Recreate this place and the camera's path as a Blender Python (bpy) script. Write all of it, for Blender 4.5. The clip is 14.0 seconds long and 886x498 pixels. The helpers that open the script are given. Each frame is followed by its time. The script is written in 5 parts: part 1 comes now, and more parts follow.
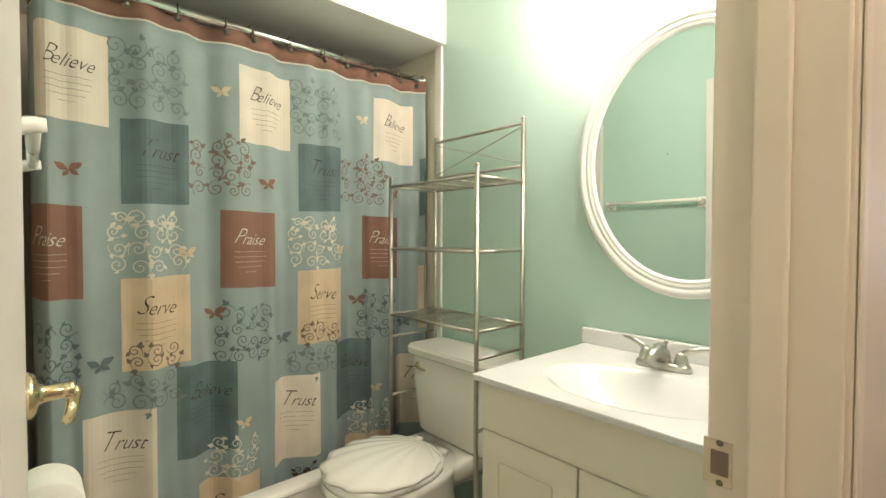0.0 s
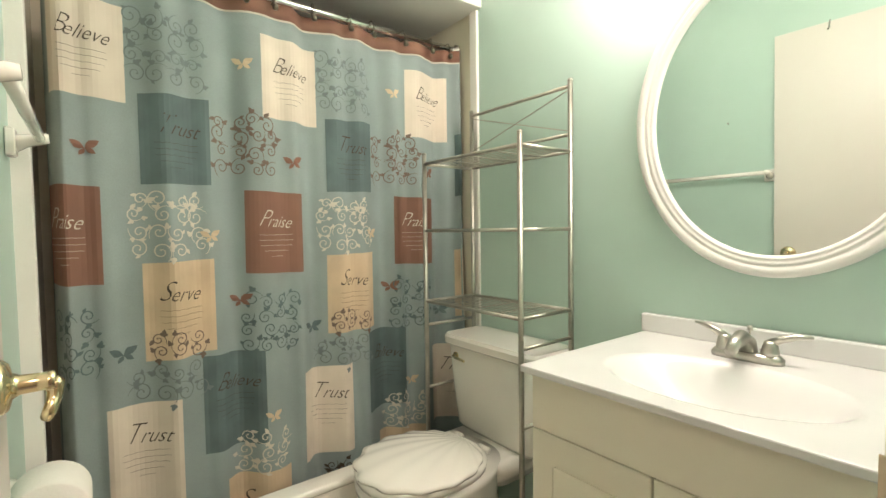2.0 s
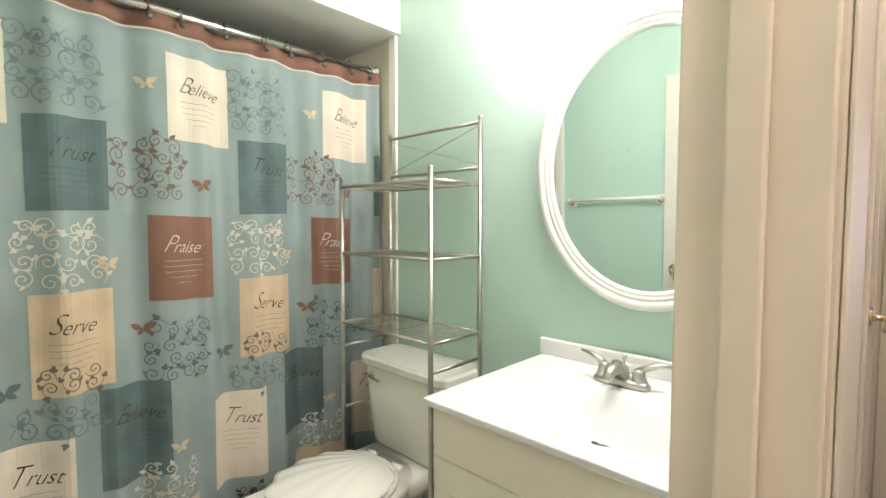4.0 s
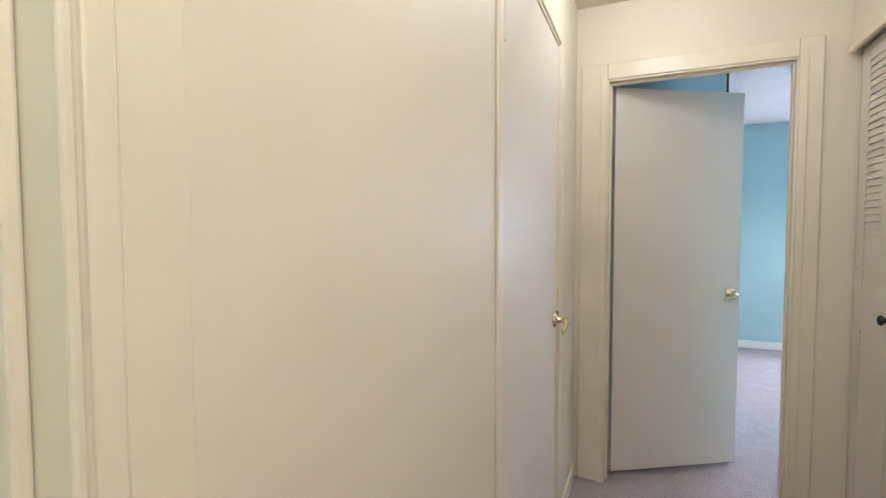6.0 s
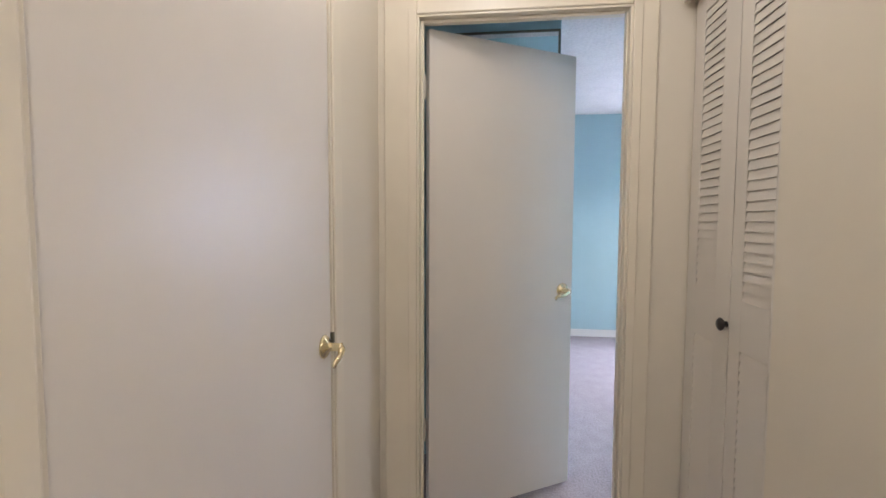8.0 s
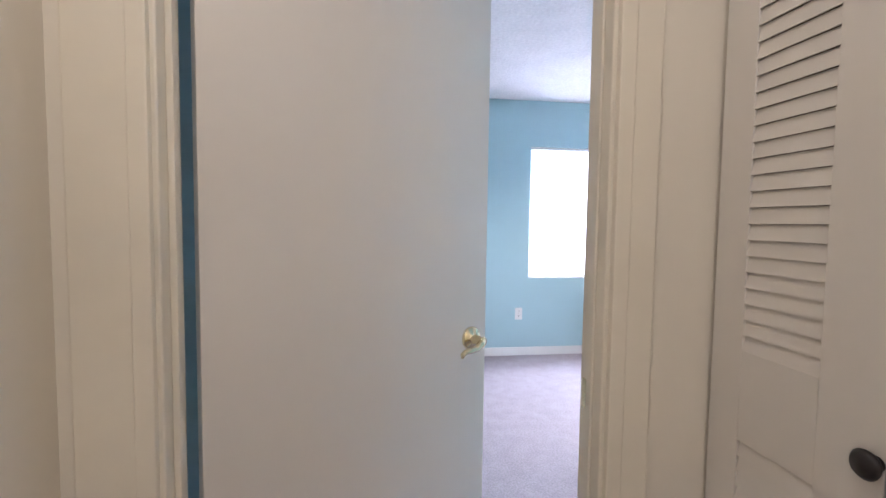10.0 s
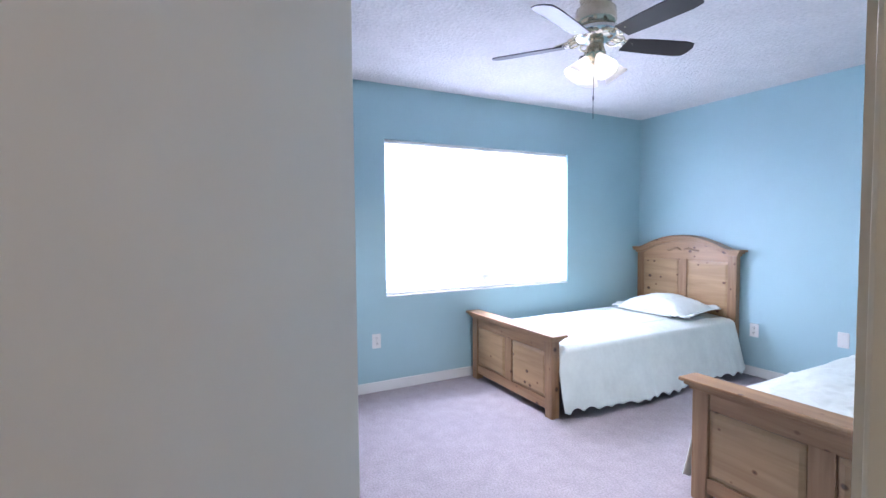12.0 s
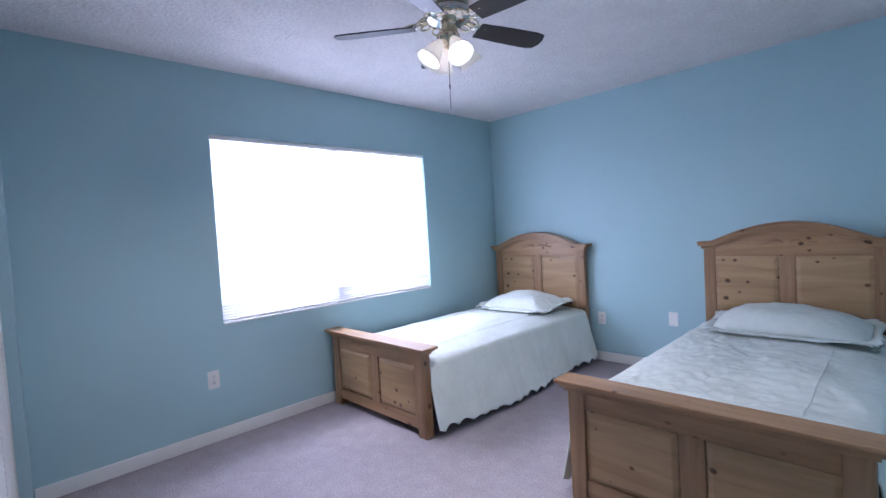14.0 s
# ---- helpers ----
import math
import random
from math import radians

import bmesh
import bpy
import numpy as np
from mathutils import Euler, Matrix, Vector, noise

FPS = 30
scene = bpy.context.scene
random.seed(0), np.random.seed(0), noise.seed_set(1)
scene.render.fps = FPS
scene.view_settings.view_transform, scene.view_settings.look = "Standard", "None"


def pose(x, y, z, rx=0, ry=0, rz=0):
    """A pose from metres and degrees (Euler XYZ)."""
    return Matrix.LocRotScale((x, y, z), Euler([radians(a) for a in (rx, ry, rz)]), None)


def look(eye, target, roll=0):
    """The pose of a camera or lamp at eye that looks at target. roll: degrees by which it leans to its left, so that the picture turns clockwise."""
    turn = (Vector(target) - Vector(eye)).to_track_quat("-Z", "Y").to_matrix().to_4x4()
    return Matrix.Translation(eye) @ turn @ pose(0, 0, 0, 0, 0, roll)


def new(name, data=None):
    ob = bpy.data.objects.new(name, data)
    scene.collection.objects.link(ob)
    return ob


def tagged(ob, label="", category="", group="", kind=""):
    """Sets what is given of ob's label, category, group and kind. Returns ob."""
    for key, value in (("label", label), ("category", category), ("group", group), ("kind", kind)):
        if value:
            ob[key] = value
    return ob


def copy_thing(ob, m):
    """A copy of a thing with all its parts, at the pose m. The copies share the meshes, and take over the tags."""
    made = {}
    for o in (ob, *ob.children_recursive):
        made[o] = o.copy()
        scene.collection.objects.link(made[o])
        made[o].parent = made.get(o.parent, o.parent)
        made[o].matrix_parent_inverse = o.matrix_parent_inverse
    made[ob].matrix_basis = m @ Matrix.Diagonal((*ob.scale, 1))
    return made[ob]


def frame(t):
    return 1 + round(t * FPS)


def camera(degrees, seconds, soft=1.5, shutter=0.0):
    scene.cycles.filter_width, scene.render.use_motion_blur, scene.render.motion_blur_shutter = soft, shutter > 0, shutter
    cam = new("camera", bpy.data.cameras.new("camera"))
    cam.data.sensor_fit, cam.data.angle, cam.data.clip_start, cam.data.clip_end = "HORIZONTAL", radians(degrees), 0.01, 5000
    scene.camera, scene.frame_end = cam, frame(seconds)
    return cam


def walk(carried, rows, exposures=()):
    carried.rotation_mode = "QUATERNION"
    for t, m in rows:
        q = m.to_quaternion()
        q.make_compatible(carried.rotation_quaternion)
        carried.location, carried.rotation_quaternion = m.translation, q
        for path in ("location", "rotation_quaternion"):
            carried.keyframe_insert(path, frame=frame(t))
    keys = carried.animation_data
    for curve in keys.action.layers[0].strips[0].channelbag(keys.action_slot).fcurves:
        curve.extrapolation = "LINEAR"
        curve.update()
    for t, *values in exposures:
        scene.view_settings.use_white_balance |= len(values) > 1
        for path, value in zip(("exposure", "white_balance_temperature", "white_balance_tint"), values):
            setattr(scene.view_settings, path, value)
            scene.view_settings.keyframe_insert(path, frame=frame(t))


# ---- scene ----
cam = camera(87.8, 14.0)
PATH = [
    (0, (0.194, 0.371, 1.21), (1.526, 1.862, 1.162), 0.2),
    (0.5, (0.233, 0.428, 1.191), (1.504, 1.971, 1.138), 0.2),
    (1, (0.267, 0.454, 1.176), (1.486, 2.038, 1.115), -0.1),
    (1.5, (0.275, 0.487, 1.168), (1.49, 2.074, 1.093), -0.4),
    (2, (0.278, 0.489, 1.165), (1.495, 2.075, 1.084), -0.8),
    (4.5, (0.3, 0.358, 1.299), (1.848, 1.619, 1.198), 0.4),
    (5, (0.358, 0.284, 1.308), (2.023, 1.387, 1.219), 0.5),
    (5.5, (0.468, 0.18, 1.319), (2.219, 1.143, 1.232), 0.3),
    (6, (0.614, 0.112, 1.327), (2.444, 0.913, 1.235), -0.1),
    (6.5, (0.737, 0.039, 1.311), (2.614, 0.726, 1.223), -0.4),
    (7, (0.893, -0.01, 1.312), (2.807, 0.562, 1.209), -0.6),
    (7.5, (1.104, -0.035, 1.307), (3.059, 0.374, 1.2), -0.4),
    (8, (1.333, -0.022, 1.295), (3.314, 0.217, 1.168), 0.2),
    (8.5, (1.567, -0.012, 1.289), (3.561, 0.08, 1.159), 0.8),
    (11, (2.757, -0.146, 1.292), (4.67, -0.716, 1.179), 0.2),
    (11.5, (2.955, -0.191, 1.305), (4.807, -0.939, 1.199), -0.0),
    (12, (3.094, -0.228, 1.305), (4.869, -1.144, 1.213), -0.5),
    (12.5, (3.188, -0.294, 1.31), (4.893, -1.335, 1.224), -1.5),
    (13, (3.277, -0.346, 1.305), (4.894, -1.519, 1.226), -2.5),
    (13.5, (3.322, -0.396, 1.299), (4.844, -1.691, 1.22), -3.2),
    (14, (3.363, -0.427, 1.298), (4.785, -1.831, 1.214), -3.4),
]
EXPOSURES = [(0.0, -0.53, 6650, 18), (1.5, -0.53, 6650, 21), (4.5, -0.27, 6050, 22), (5.5, -0.31, 5900, 16), (6.0, -0.27, 5650, 10), (6.5, -0.38, 5800, 11), (7.2, -0.43, 5800, 14), (8.5, -0.32, 5700, 17), (11.0, -0.4, 5550, 20), (11.5, -0.57, 5500, 20),
             (12.0, -0.8, 5500, 20), (12.5, -1.02, 5450, 20), (13.0, -1.26, 5400, 22), (13.5, -1.42, 5450, 23), (14.0, -1.52, 5450, 23)]
walk(cam, [(t, look(e, g, r)) for t, e, g, r in PATH], EXPOSURES)

# ---- light ----
world = bpy.data.worlds.new("world")
scene.world = world
world.use_nodes = True
_sky = world.node_tree.nodes.new("ShaderNodeTexSky")
_sky.sky_type = "NISHITA"
_sky.sun_disc = False
_sky.sun_elevation, _sky.sun_rotation = radians(50), radians(200)
world.node_tree.links.new(_sky.outputs[0], world.node_tree.nodes["Background"].inputs[0])
world.node_tree.nodes["Background"].inputs[1].default_value = 0.1

SUN_POWER = 2.5
HALL_LAMP = 23.0
BATH_LAMP = 17.0
WINDOW_LIGHT = 325.0
FAN_LAMP = 270.0


def lamp(name, kind, energy, color, m, size=None):
    data = bpy.data.lights.new(name, kind)
    data.energy, data.color = energy, color
    if kind == "AREA":
        data.shape, data.size, data.size_y = "RECTANGLE", size[0], size[1]
    elif kind == "POINT":
        data.shadow_soft_size = size
    elif kind == "SUN":
        data.angle = size
    ob = new(name, data)
    ob.matrix_world = m
    return ob


lamp("sun", "SUN", SUN_POWER, (1.0, 0.95, 0.86), look((20, 5, 25), (6, -2, 0)), radians(0.5))
lamp("window_daylight", "AREA", WINDOW_LIGHT, (0.84, 0.88, 1.0), look((6.875, -2.45, 1.38), (0, -2.45, 1.38)), (1.85, 1.24))
# two bulbs added out of view to brighten the hall
for _x, _y, _p in ((0.40, -0.42, 1.8), (2.40, 0.04, 0.5)):
    lamp("added_hall_bulb", "POINT", HALL_LAMP * _p, (1.0, 0.92, 0.80), pose(_x, _y, 2.33), 0.09)
for _y in (0.62, 0.88, 1.14):
    lamp("vanity_bulb", "POINT", BATH_LAMP, (1.0, 0.90, 0.79), pose(1.44, _y, 2.03), 0.05)
for _a in (68, 158, 248, 338):
    lamp("fan_bulb", "POINT", FAN_LAMP / 4, (1.0, 0.93, 0.84), pose(4.805 + 0.084 * math.cos(radians(_a)), -1.97 + 0.084 * math.sin(radians(_a)), 2.091), 0.014)


# ---- materials ----
def material(name, color, rough=0.6, metal=0.0, vary=0.08, scale=3.0, fine=0.0, bump=0.0, bump_scale=60.0,
             spec=0.5, coat=0.0, translucent=0.0, emit=0.0, stretch=(1, 1, 1), dist=0.002):
    m = bpy.data.materials.new(name)
    m.use_nodes = True
    nt = m.node_tree
    b = nt.nodes["Principled BSDF"]
    b.inputs["Roughness"].default_value = rough
    b.inputs["Metallic"].default_value = metal
    b.inputs["Specular IOR Level"].default_value = spec
    b.inputs["Coat Weight"].default_value = coat
    co = nt.nodes.new("ShaderNodeTexCoord")
    mp = nt.nodes.new("ShaderNodeMapping")
    mp.inputs["Scale"].default_value = stretch
    nt.links.new(co.outputs["Object"], mp.inputs["Vector"])
    n1 = nt.nodes.new("ShaderNodeTexNoise")
    n1.inputs["Scale"].default_value, n1.inputs["Detail"].default_value = scale, 6
    nt.links.new(mp.outputs[0], n1.inputs["Vector"])
    ramp = nt.nodes.new("ShaderNodeValToRGB")
    ramp.color_ramp.elements[0].position, ramp.color_ramp.elements[1].position = 0.3, 0.7
    ramp.color_ramp.elements[0].color = (*[c * (1 - vary) for c in color], 1)
    ramp.color_ramp.elements[1].color = (*[min(1, c * (1 + vary * 0.6)) for c in color], 1)
    nt.links.new(n1.outputs["Fac"], ramp.inputs[0])
    out = ramp.outputs[0]
    if fine > 0:
        n2 = nt.nodes.new("ShaderNodeTexNoise")
        n2.inputs["Scale"].default_value, n2.inputs["Detail"].default_value = bump_scale, 3
        nt.links.new(mp.outputs[0], n2.inputs["Vector"])
        r2 = nt.nodes.new("ShaderNodeMapRange")
        r2.inputs["From Min"].default_value, r2.inputs["From Max"].default_value = 0.3, 0.7
        r2.inputs["To Min"].default_value, r2.inputs["To Max"].default_value = 1 - fine, 1 + fine * 0.5
        nt.links.new(n2.outputs["Fac"], r2.inputs["Value"])
        mul = nt.nodes.new("ShaderNodeVectorMath")
        mul.operation = "SCALE"
        nt.links.new(out, mul.inputs[0])
        nt.links.new(r2.outputs[0], mul.inputs["Scale"])
        out = mul.outputs[0]
    nt.links.new(out, b.inputs["Base Color"])
    # worn gloss
    rr = nt.nodes.new("ShaderNodeMapRange")
    rr.inputs["To Min"].default_value, rr.inputs["To Max"].default_value = max(0.02, rough - 0.06), min(1, rough + 0.08)
    nt.links.new(n1.outputs["Fac"], rr.inputs["Value"])
    nt.links.new(rr.outputs[0], b.inputs["Roughness"])
    if bump > 0:
        n3 = nt.nodes.new("ShaderNodeTexNoise")
        n3.inputs["Scale"].default_value, n3.inputs["Detail"].default_value = bump_scale, 4
        nt.links.new(mp.outputs[0], n3.inputs["Vector"])
        bp = nt.nodes.new("ShaderNodeBump")
        bp.inputs["Strength"].default_value, bp.inputs["Distance"].default_value = bump, dist
        nt.links.new(n3.outputs["Fac"], bp.inputs["Height"])
        nt.links.new(bp.outputs[0], b.inputs["Normal"])
    if translucent > 0:
        tr = nt.nodes.new("ShaderNodeBsdfTranslucent")
        tr.inputs[0].default_value = (*color, 1)
        mix = nt.nodes.new("ShaderNodeMixShader")
        mix.inputs[0].default_value = translucent
        nt.links.new(b.outputs[0], mix.inputs[1])
        nt.links.new(tr.outputs[0], mix.inputs[2])
        nt.links.new(mix.outputs[0], nt.nodes["Material Output"].inputs[0])
    if emit > 0:
        b.inputs["Emission Color"].default_value = (1.0, 0.94, 0.86, 1)
        b.inputs["Emission Strength"].default_value = emit
    return m


def pine(name, light, dark, along):
    """Knotty pine: stretched grain, soft bands and scattered dark knots; along is the axis of the grain."""
    m = bpy.data.materials.new(name)
    m.use_nodes = True
    nt = m.node_tree
    b = nt.nodes["Principled BSDF"]
    b.inputs["Roughness"].default_value = 0.42
    b.inputs["Coat Weight"].default_value = 0.15
    co = nt.nodes.new("ShaderNodeTexCoord")
    mp = nt.nodes.new("ShaderNodeMapping")
    s = [14.0, 14.0, 14.0]
    s[along] = 1.1
    mp.inputs["Scale"].default_value = s
    nt.links.new(co.outputs["Object"], mp.inputs["Vector"])
    grain = nt.nodes.new("ShaderNodeTexNoise")
    grain.inputs["Scale"].default_value, grain.inputs["Detail"].default_value = 1.6, 8
    grain.inputs["Distortion"].default_value = 0.6
    nt.links.new(mp.outputs[0], grain.inputs["Vector"])
    ramp = nt.nodes.new("ShaderNodeValToRGB")
    ramp.color_ramp.elements[0].position, ramp.color_ramp.elements[1].position = 0.28, 0.72
    ramp.color_ramp.elements[0].color, ramp.color_ramp.elements[1].color = (*dark, 1), (*light, 1)
    nt.links.new(grain.outputs["Fac"], ramp.inputs[0])
    mp2 = nt.nodes.new("ShaderNodeMapping")
    s2 = [9.0, 9.0, 9.0]
    s2[along] = 7.0
    mp2.inputs["Scale"].default_value = s2
    nt.links.new(co.outputs["Object"], mp2.inputs["Vector"])
    vor = nt.nodes.new("ShaderNodeTexVoronoi")
    vor.inputs["Scale"].default_value = 1.3
    nt.links.new(mp2.outputs[0], vor.inputs["Vector"])
    kr = nt.nodes.new("ShaderNodeValToRGB")
    kr.color_ramp.elements[0].position, kr.color_ramp.elements[1].position = 0.135, 0.225
    kr.color_ramp.elements[0].color, kr.color_ramp.elements[1].color = (0.06, 0.03, 0.02, 1), (1, 1, 1, 1)
    kr.color_ramp.elements.new(0.165).color = (0.38, 0.22, 0.14, 1)
    size = nt.nodes.new("ShaderNodeTexNoise")
    size.inputs["Scale"].default_value = 5.0
    nt.links.new(co.outputs["Object"], size.inputs["Vector"])
    vary = nt.nodes.new("ShaderNodeMath")
    vary.operation = "MULTIPLY_ADD"
    vary.inputs[1].default_value = 0.5
    nt.links.new(size.outputs["Fac"], vary.inputs[0])
    nt.links.new(vor.outputs["Distance"], vary.inputs[2])
    off = nt.nodes.new("ShaderNodeMath")
    off.operation = "SUBTRACT"
    off.inputs[1].default_value = 0.182
    nt.links.new(vary.outputs[0], off.inputs[0])
    nt.links.new(off.outputs[0], kr.inputs[0])
    mx = nt.nodes.new("ShaderNodeMix")
    mx.data_type, mx.blend_type = "RGBA", "MULTIPLY"
    mx.inputs[0].default_value = 0.85
    nt.links.new(ramp.outputs[0], mx.inputs[6])
    nt.links.new(kr.outputs[0], mx.inputs[7])
    nt.links.new(mx.outputs[2], b.inputs["Base Color"])
    bp = nt.nodes.new("ShaderNodeBump")
    bp.inputs["Strength"].default_value, bp.inputs["Distance"].default_value = 0.15, 0.001
    nt.links.new(grain.outputs["Fac"], bp.inputs["Height"])
    nt.links.new(bp.outputs[0], b.inputs["Normal"])
    return m


CREAM = material("cream_wall_paint", (0.72, 0.665, 0.56), 0.5, vary=0.04, scale=1.5, bump=0.12, bump_scale=120)
TRIM = material("cream_trim_enamel", (0.74, 0.68, 0.56), 0.35, vary=0.05, scale=5, bump=0.08, bump_scale=40)
DOOR = material("off_white_door_enamel", (0.70, 0.66, 0.60), 0.38, vary=0.04, scale=2, bump=0.06, bump_scale=90)
AQUA = material("aqua_wall_paint", (0.49, 0.655, 0.575), 0.38, vary=0.05, scale=2, bump=0.10, bump_scale=110)
BLUE = material("sky_blue_wall_paint", (0.385, 0.56, 0.595), 0.45, vary=0.05, scale=1.2, bump=0.12, bump_scale=120)
WHITE = material("white_ceiling_paint", (0.80, 0.78, 0.72), 0.8, vary=0.03, scale=2, bump=0.2, bump_scale=80)
POPCORN = material("textured_ceiling_plaster", (0.77, 0.735, 0.725), 0.85, vary=0.05, scale=6, fine=0.08, bump=0.9, bump_scale=48, dist=0.013)
CARPET = material("pale_mauve_carpet", (0.395, 0.35, 0.366), 0.95, vary=0.09, scale=11, fine=0.22, bump=0.8, bump_scale=100, spec=0.1, dist=0.007)
VINYL = material("beige_vinyl_floor", (0.64, 0.60, 0.52), 0.35, vary=0.10, scale=12)
TILE = material("almond_wall_tile", (0.76, 0.70, 0.56), 0.2, vary=0.05, scale=8)
PORCELAIN = material("white_porcelain", (0.85, 0.83, 0.76), 0.12, vary=0.02, coat=0.4)
MARBLE = material("cultured_marble", (0.785, 0.78, 0.77), 0.2, vary=0.03, scale=4, coat=0.3)
CABINET = material("cream_cabinet_laminate", (0.80, 0.76, 0.63), 0.4, vary=0.04, scale=3, bump=0.05, bump_scale=60)
NICKEL = material("brushed_nickel", (0.55, 0.53, 0.48), 0.32, 1.0, vary=0.08, scale=30)
STEEL = material("satin_steel_tube", (0.50, 0.48, 0.42), 0.35, 1.0, vary=0.15, scale=20)
ANTIQUE = material("pale_antique_brass", (0.68, 0.61, 0.46), 0.2, 1.0, vary=0.15, scale=18)
CHROME = material("chrome", (0.75, 0.74, 0.72), 0.12, 1.0, vary=0.05)
BRASS = material("polished_brass", (0.78, 0.68, 0.44), 0.14, 1.0, vary=0.12, scale=20)
BLACK = material("black_iron", (0.03, 0.025, 0.025), 0.4, 0.3)
# near-black colour standing in for shade inside hollows
DARK = material("void_shade_black", (0.03, 0.028, 0.025), 0.9)
# brown for shade in gaps and holes; also the cardboard core
GAP = material("brown_gap_shade_and_core", (0.20, 0.15, 0.11), 0.9)
PLASTIC = material("white_plastic", (0.78, 0.77, 0.74), 0.35, vary=0.02)
PAPER = material("toilet_paper", (0.82, 0.80, 0.74), 0.95, vary=0.03, scale=20, bump=0.3, bump_scale=150)
MIRROR = bpy.data.materials.new("silvered_mirror")
MIRROR.use_nodes = True
MIRROR.node_tree.nodes["Principled BSDF"].inputs["Base Color"].default_value = (0.84, 0.88, 0.86, 1)
MIRROR.node_tree.nodes["Principled BSDF"].inputs["Metallic"].default_value = 1.0
MIRROR.node_tree.nodes["Principled BSDF"].inputs["Roughness"].default_value = 0.0
FRAME_WHITE = material("white_lacquer_frame", (0.83, 0.81, 0.77), 0.3, vary=0.03)
BRONZE = material("dark_bronze_metal", (0.16, 0.15, 0.11), 0.35, 0.8, vary=0.1, scale=20)
BLADE = material("dark_walnut_blade", (0.018, 0.011, 0.014), 0.33, spec=0.5, vary=0.4, scale=6, stretch=(1, 8, 8))
SHADE = material("frosted_glass_shade", (0.9, 0.87, 0.82), 0.4, translucent=0.6, emit=0.4)
SLAT = material("white_vinyl_blind_slat", (0.86, 0.86, 0.88), 0.45, vary=0.02, translucent=0.55)
# shaded copy of the slat: dimmer light put into its colour
SLAT_LOW = material("shaded_blind_slat", (0.66, 0.65, 0.72), 0.45, vary=0.02, translucent=0.13)
SPREAD = material("pale_mint_quilted_cotton", (0.74, 0.775, 0.715), 0.9, vary=0.06, scale=7, fine=0.03, bump=0.35, bump_scale=32, spec=0.15, dist=0.006)
PINE_X = pine("knotty_pine_across", (0.41, 0.245, 0.118), (0.25, 0.132, 0.058), 0)
PINE_PANEL = pine("knotty_pine_panel", (0.44, 0.285, 0.14), (0.31, 0.185, 0.085), 0)
PINE_Z = pine("knotty_pine_upright", (0.37, 0.22, 0.11), (0.225, 0.12, 0.054), 2)
CLOTH = material("slate_blue_curtain_cloth", (0.28, 0.343, 0.332), 0.75, vary=0.10, scale=5, fine=0.06, bump=0.15, bump_scale=300, spec=0.25, translucent=0.05)
P_CREAM = material("print_cream", (0.66, 0.58, 0.48), 0.75, vary=0.08, scale=9)
P_TAN = material("print_tan", (0.60, 0.46, 0.31), 0.75, vary=0.14, scale=9)
P_BROWN = material("print_russet", (0.215, 0.105, 0.07), 0.75, vary=0.10, scale=9)
P_DARK = material("print_dark_teal", (0.10, 0.148, 0.148), 0.75, vary=0.22, scale=9)
P_DULL = material("print_dull_teal", (0.165, 0.205, 0.205), 0.75, vary=0.15, scale=9)
P_INK = material("print_ink", (0.06, 0.045, 0.03), 0.75)
P_WHITE = material("print_ivory", (0.60, 0.56, 0.47), 0.75)
P_SCROLL = material("print_umber_scroll", (0.165, 0.118, 0.092), 0.75)
GLASS = bpy.data.materials.new("window_glass")
GLASS.use_nodes = True
GLASS.node_tree.nodes["Principled BSDF"].inputs["Transmission Weight"].default_value = 1.0
GLASS.node_tree.nodes["Principled BSDF"].inputs["Roughness"].default_value = 0.02


# ---- building helpers ----
def thing(name, label, category, m=None, group="", kind=""):
    ob = new(name)
    ob.empty_display_size = 0.05
    if m is not None:
        ob.matrix_world = m
    return tagged(ob, label, category, group, kind)


def part(name, bm, mat, parent=None, label="", smooth=False):
    me = bpy.data.meshes.new(name)
    bmesh.ops.recalc_face_normals(bm, faces=bm.faces[:])
    bm.to_mesh(me)
    bm.free()
    me.materials.append(mat)
    if smooth:
        me.shade_smooth()
    ob = new(name, me)
    if parent is not None:
        ob.parent = parent
    if label:
        ob["label"] = label
    return ob


def structure(name, bm, mat, label="", category="", smooth=False):
    return tagged(part(name, bm, mat, None, "", smooth), label, category, "", "structure")


def box(a, b, bevel=0.0, bm=None, seg=2):
    bm2 = bmesh.new()
    bmesh.ops.create_cube(bm2, size=1)
    for v in bm2.verts:
        v.co = [a[i] if v.co[i] < 0 else b[i] for i in range(3)]
    if bevel:
        bmesh.ops.bevel(bm2, geom=bm2.edges[:], offset=bevel, segments=seg, affect="EDGES", profile=0.5)
    return merge(bm, bm2)


def merge(bm, other):
    if bm is None:
        return other
    me = bpy.data.meshes.new("tmp")
    other.to_mesh(me)
    other.free()
    bm.from_mesh(me)
    bpy.data.meshes.remove(me)
    return bm


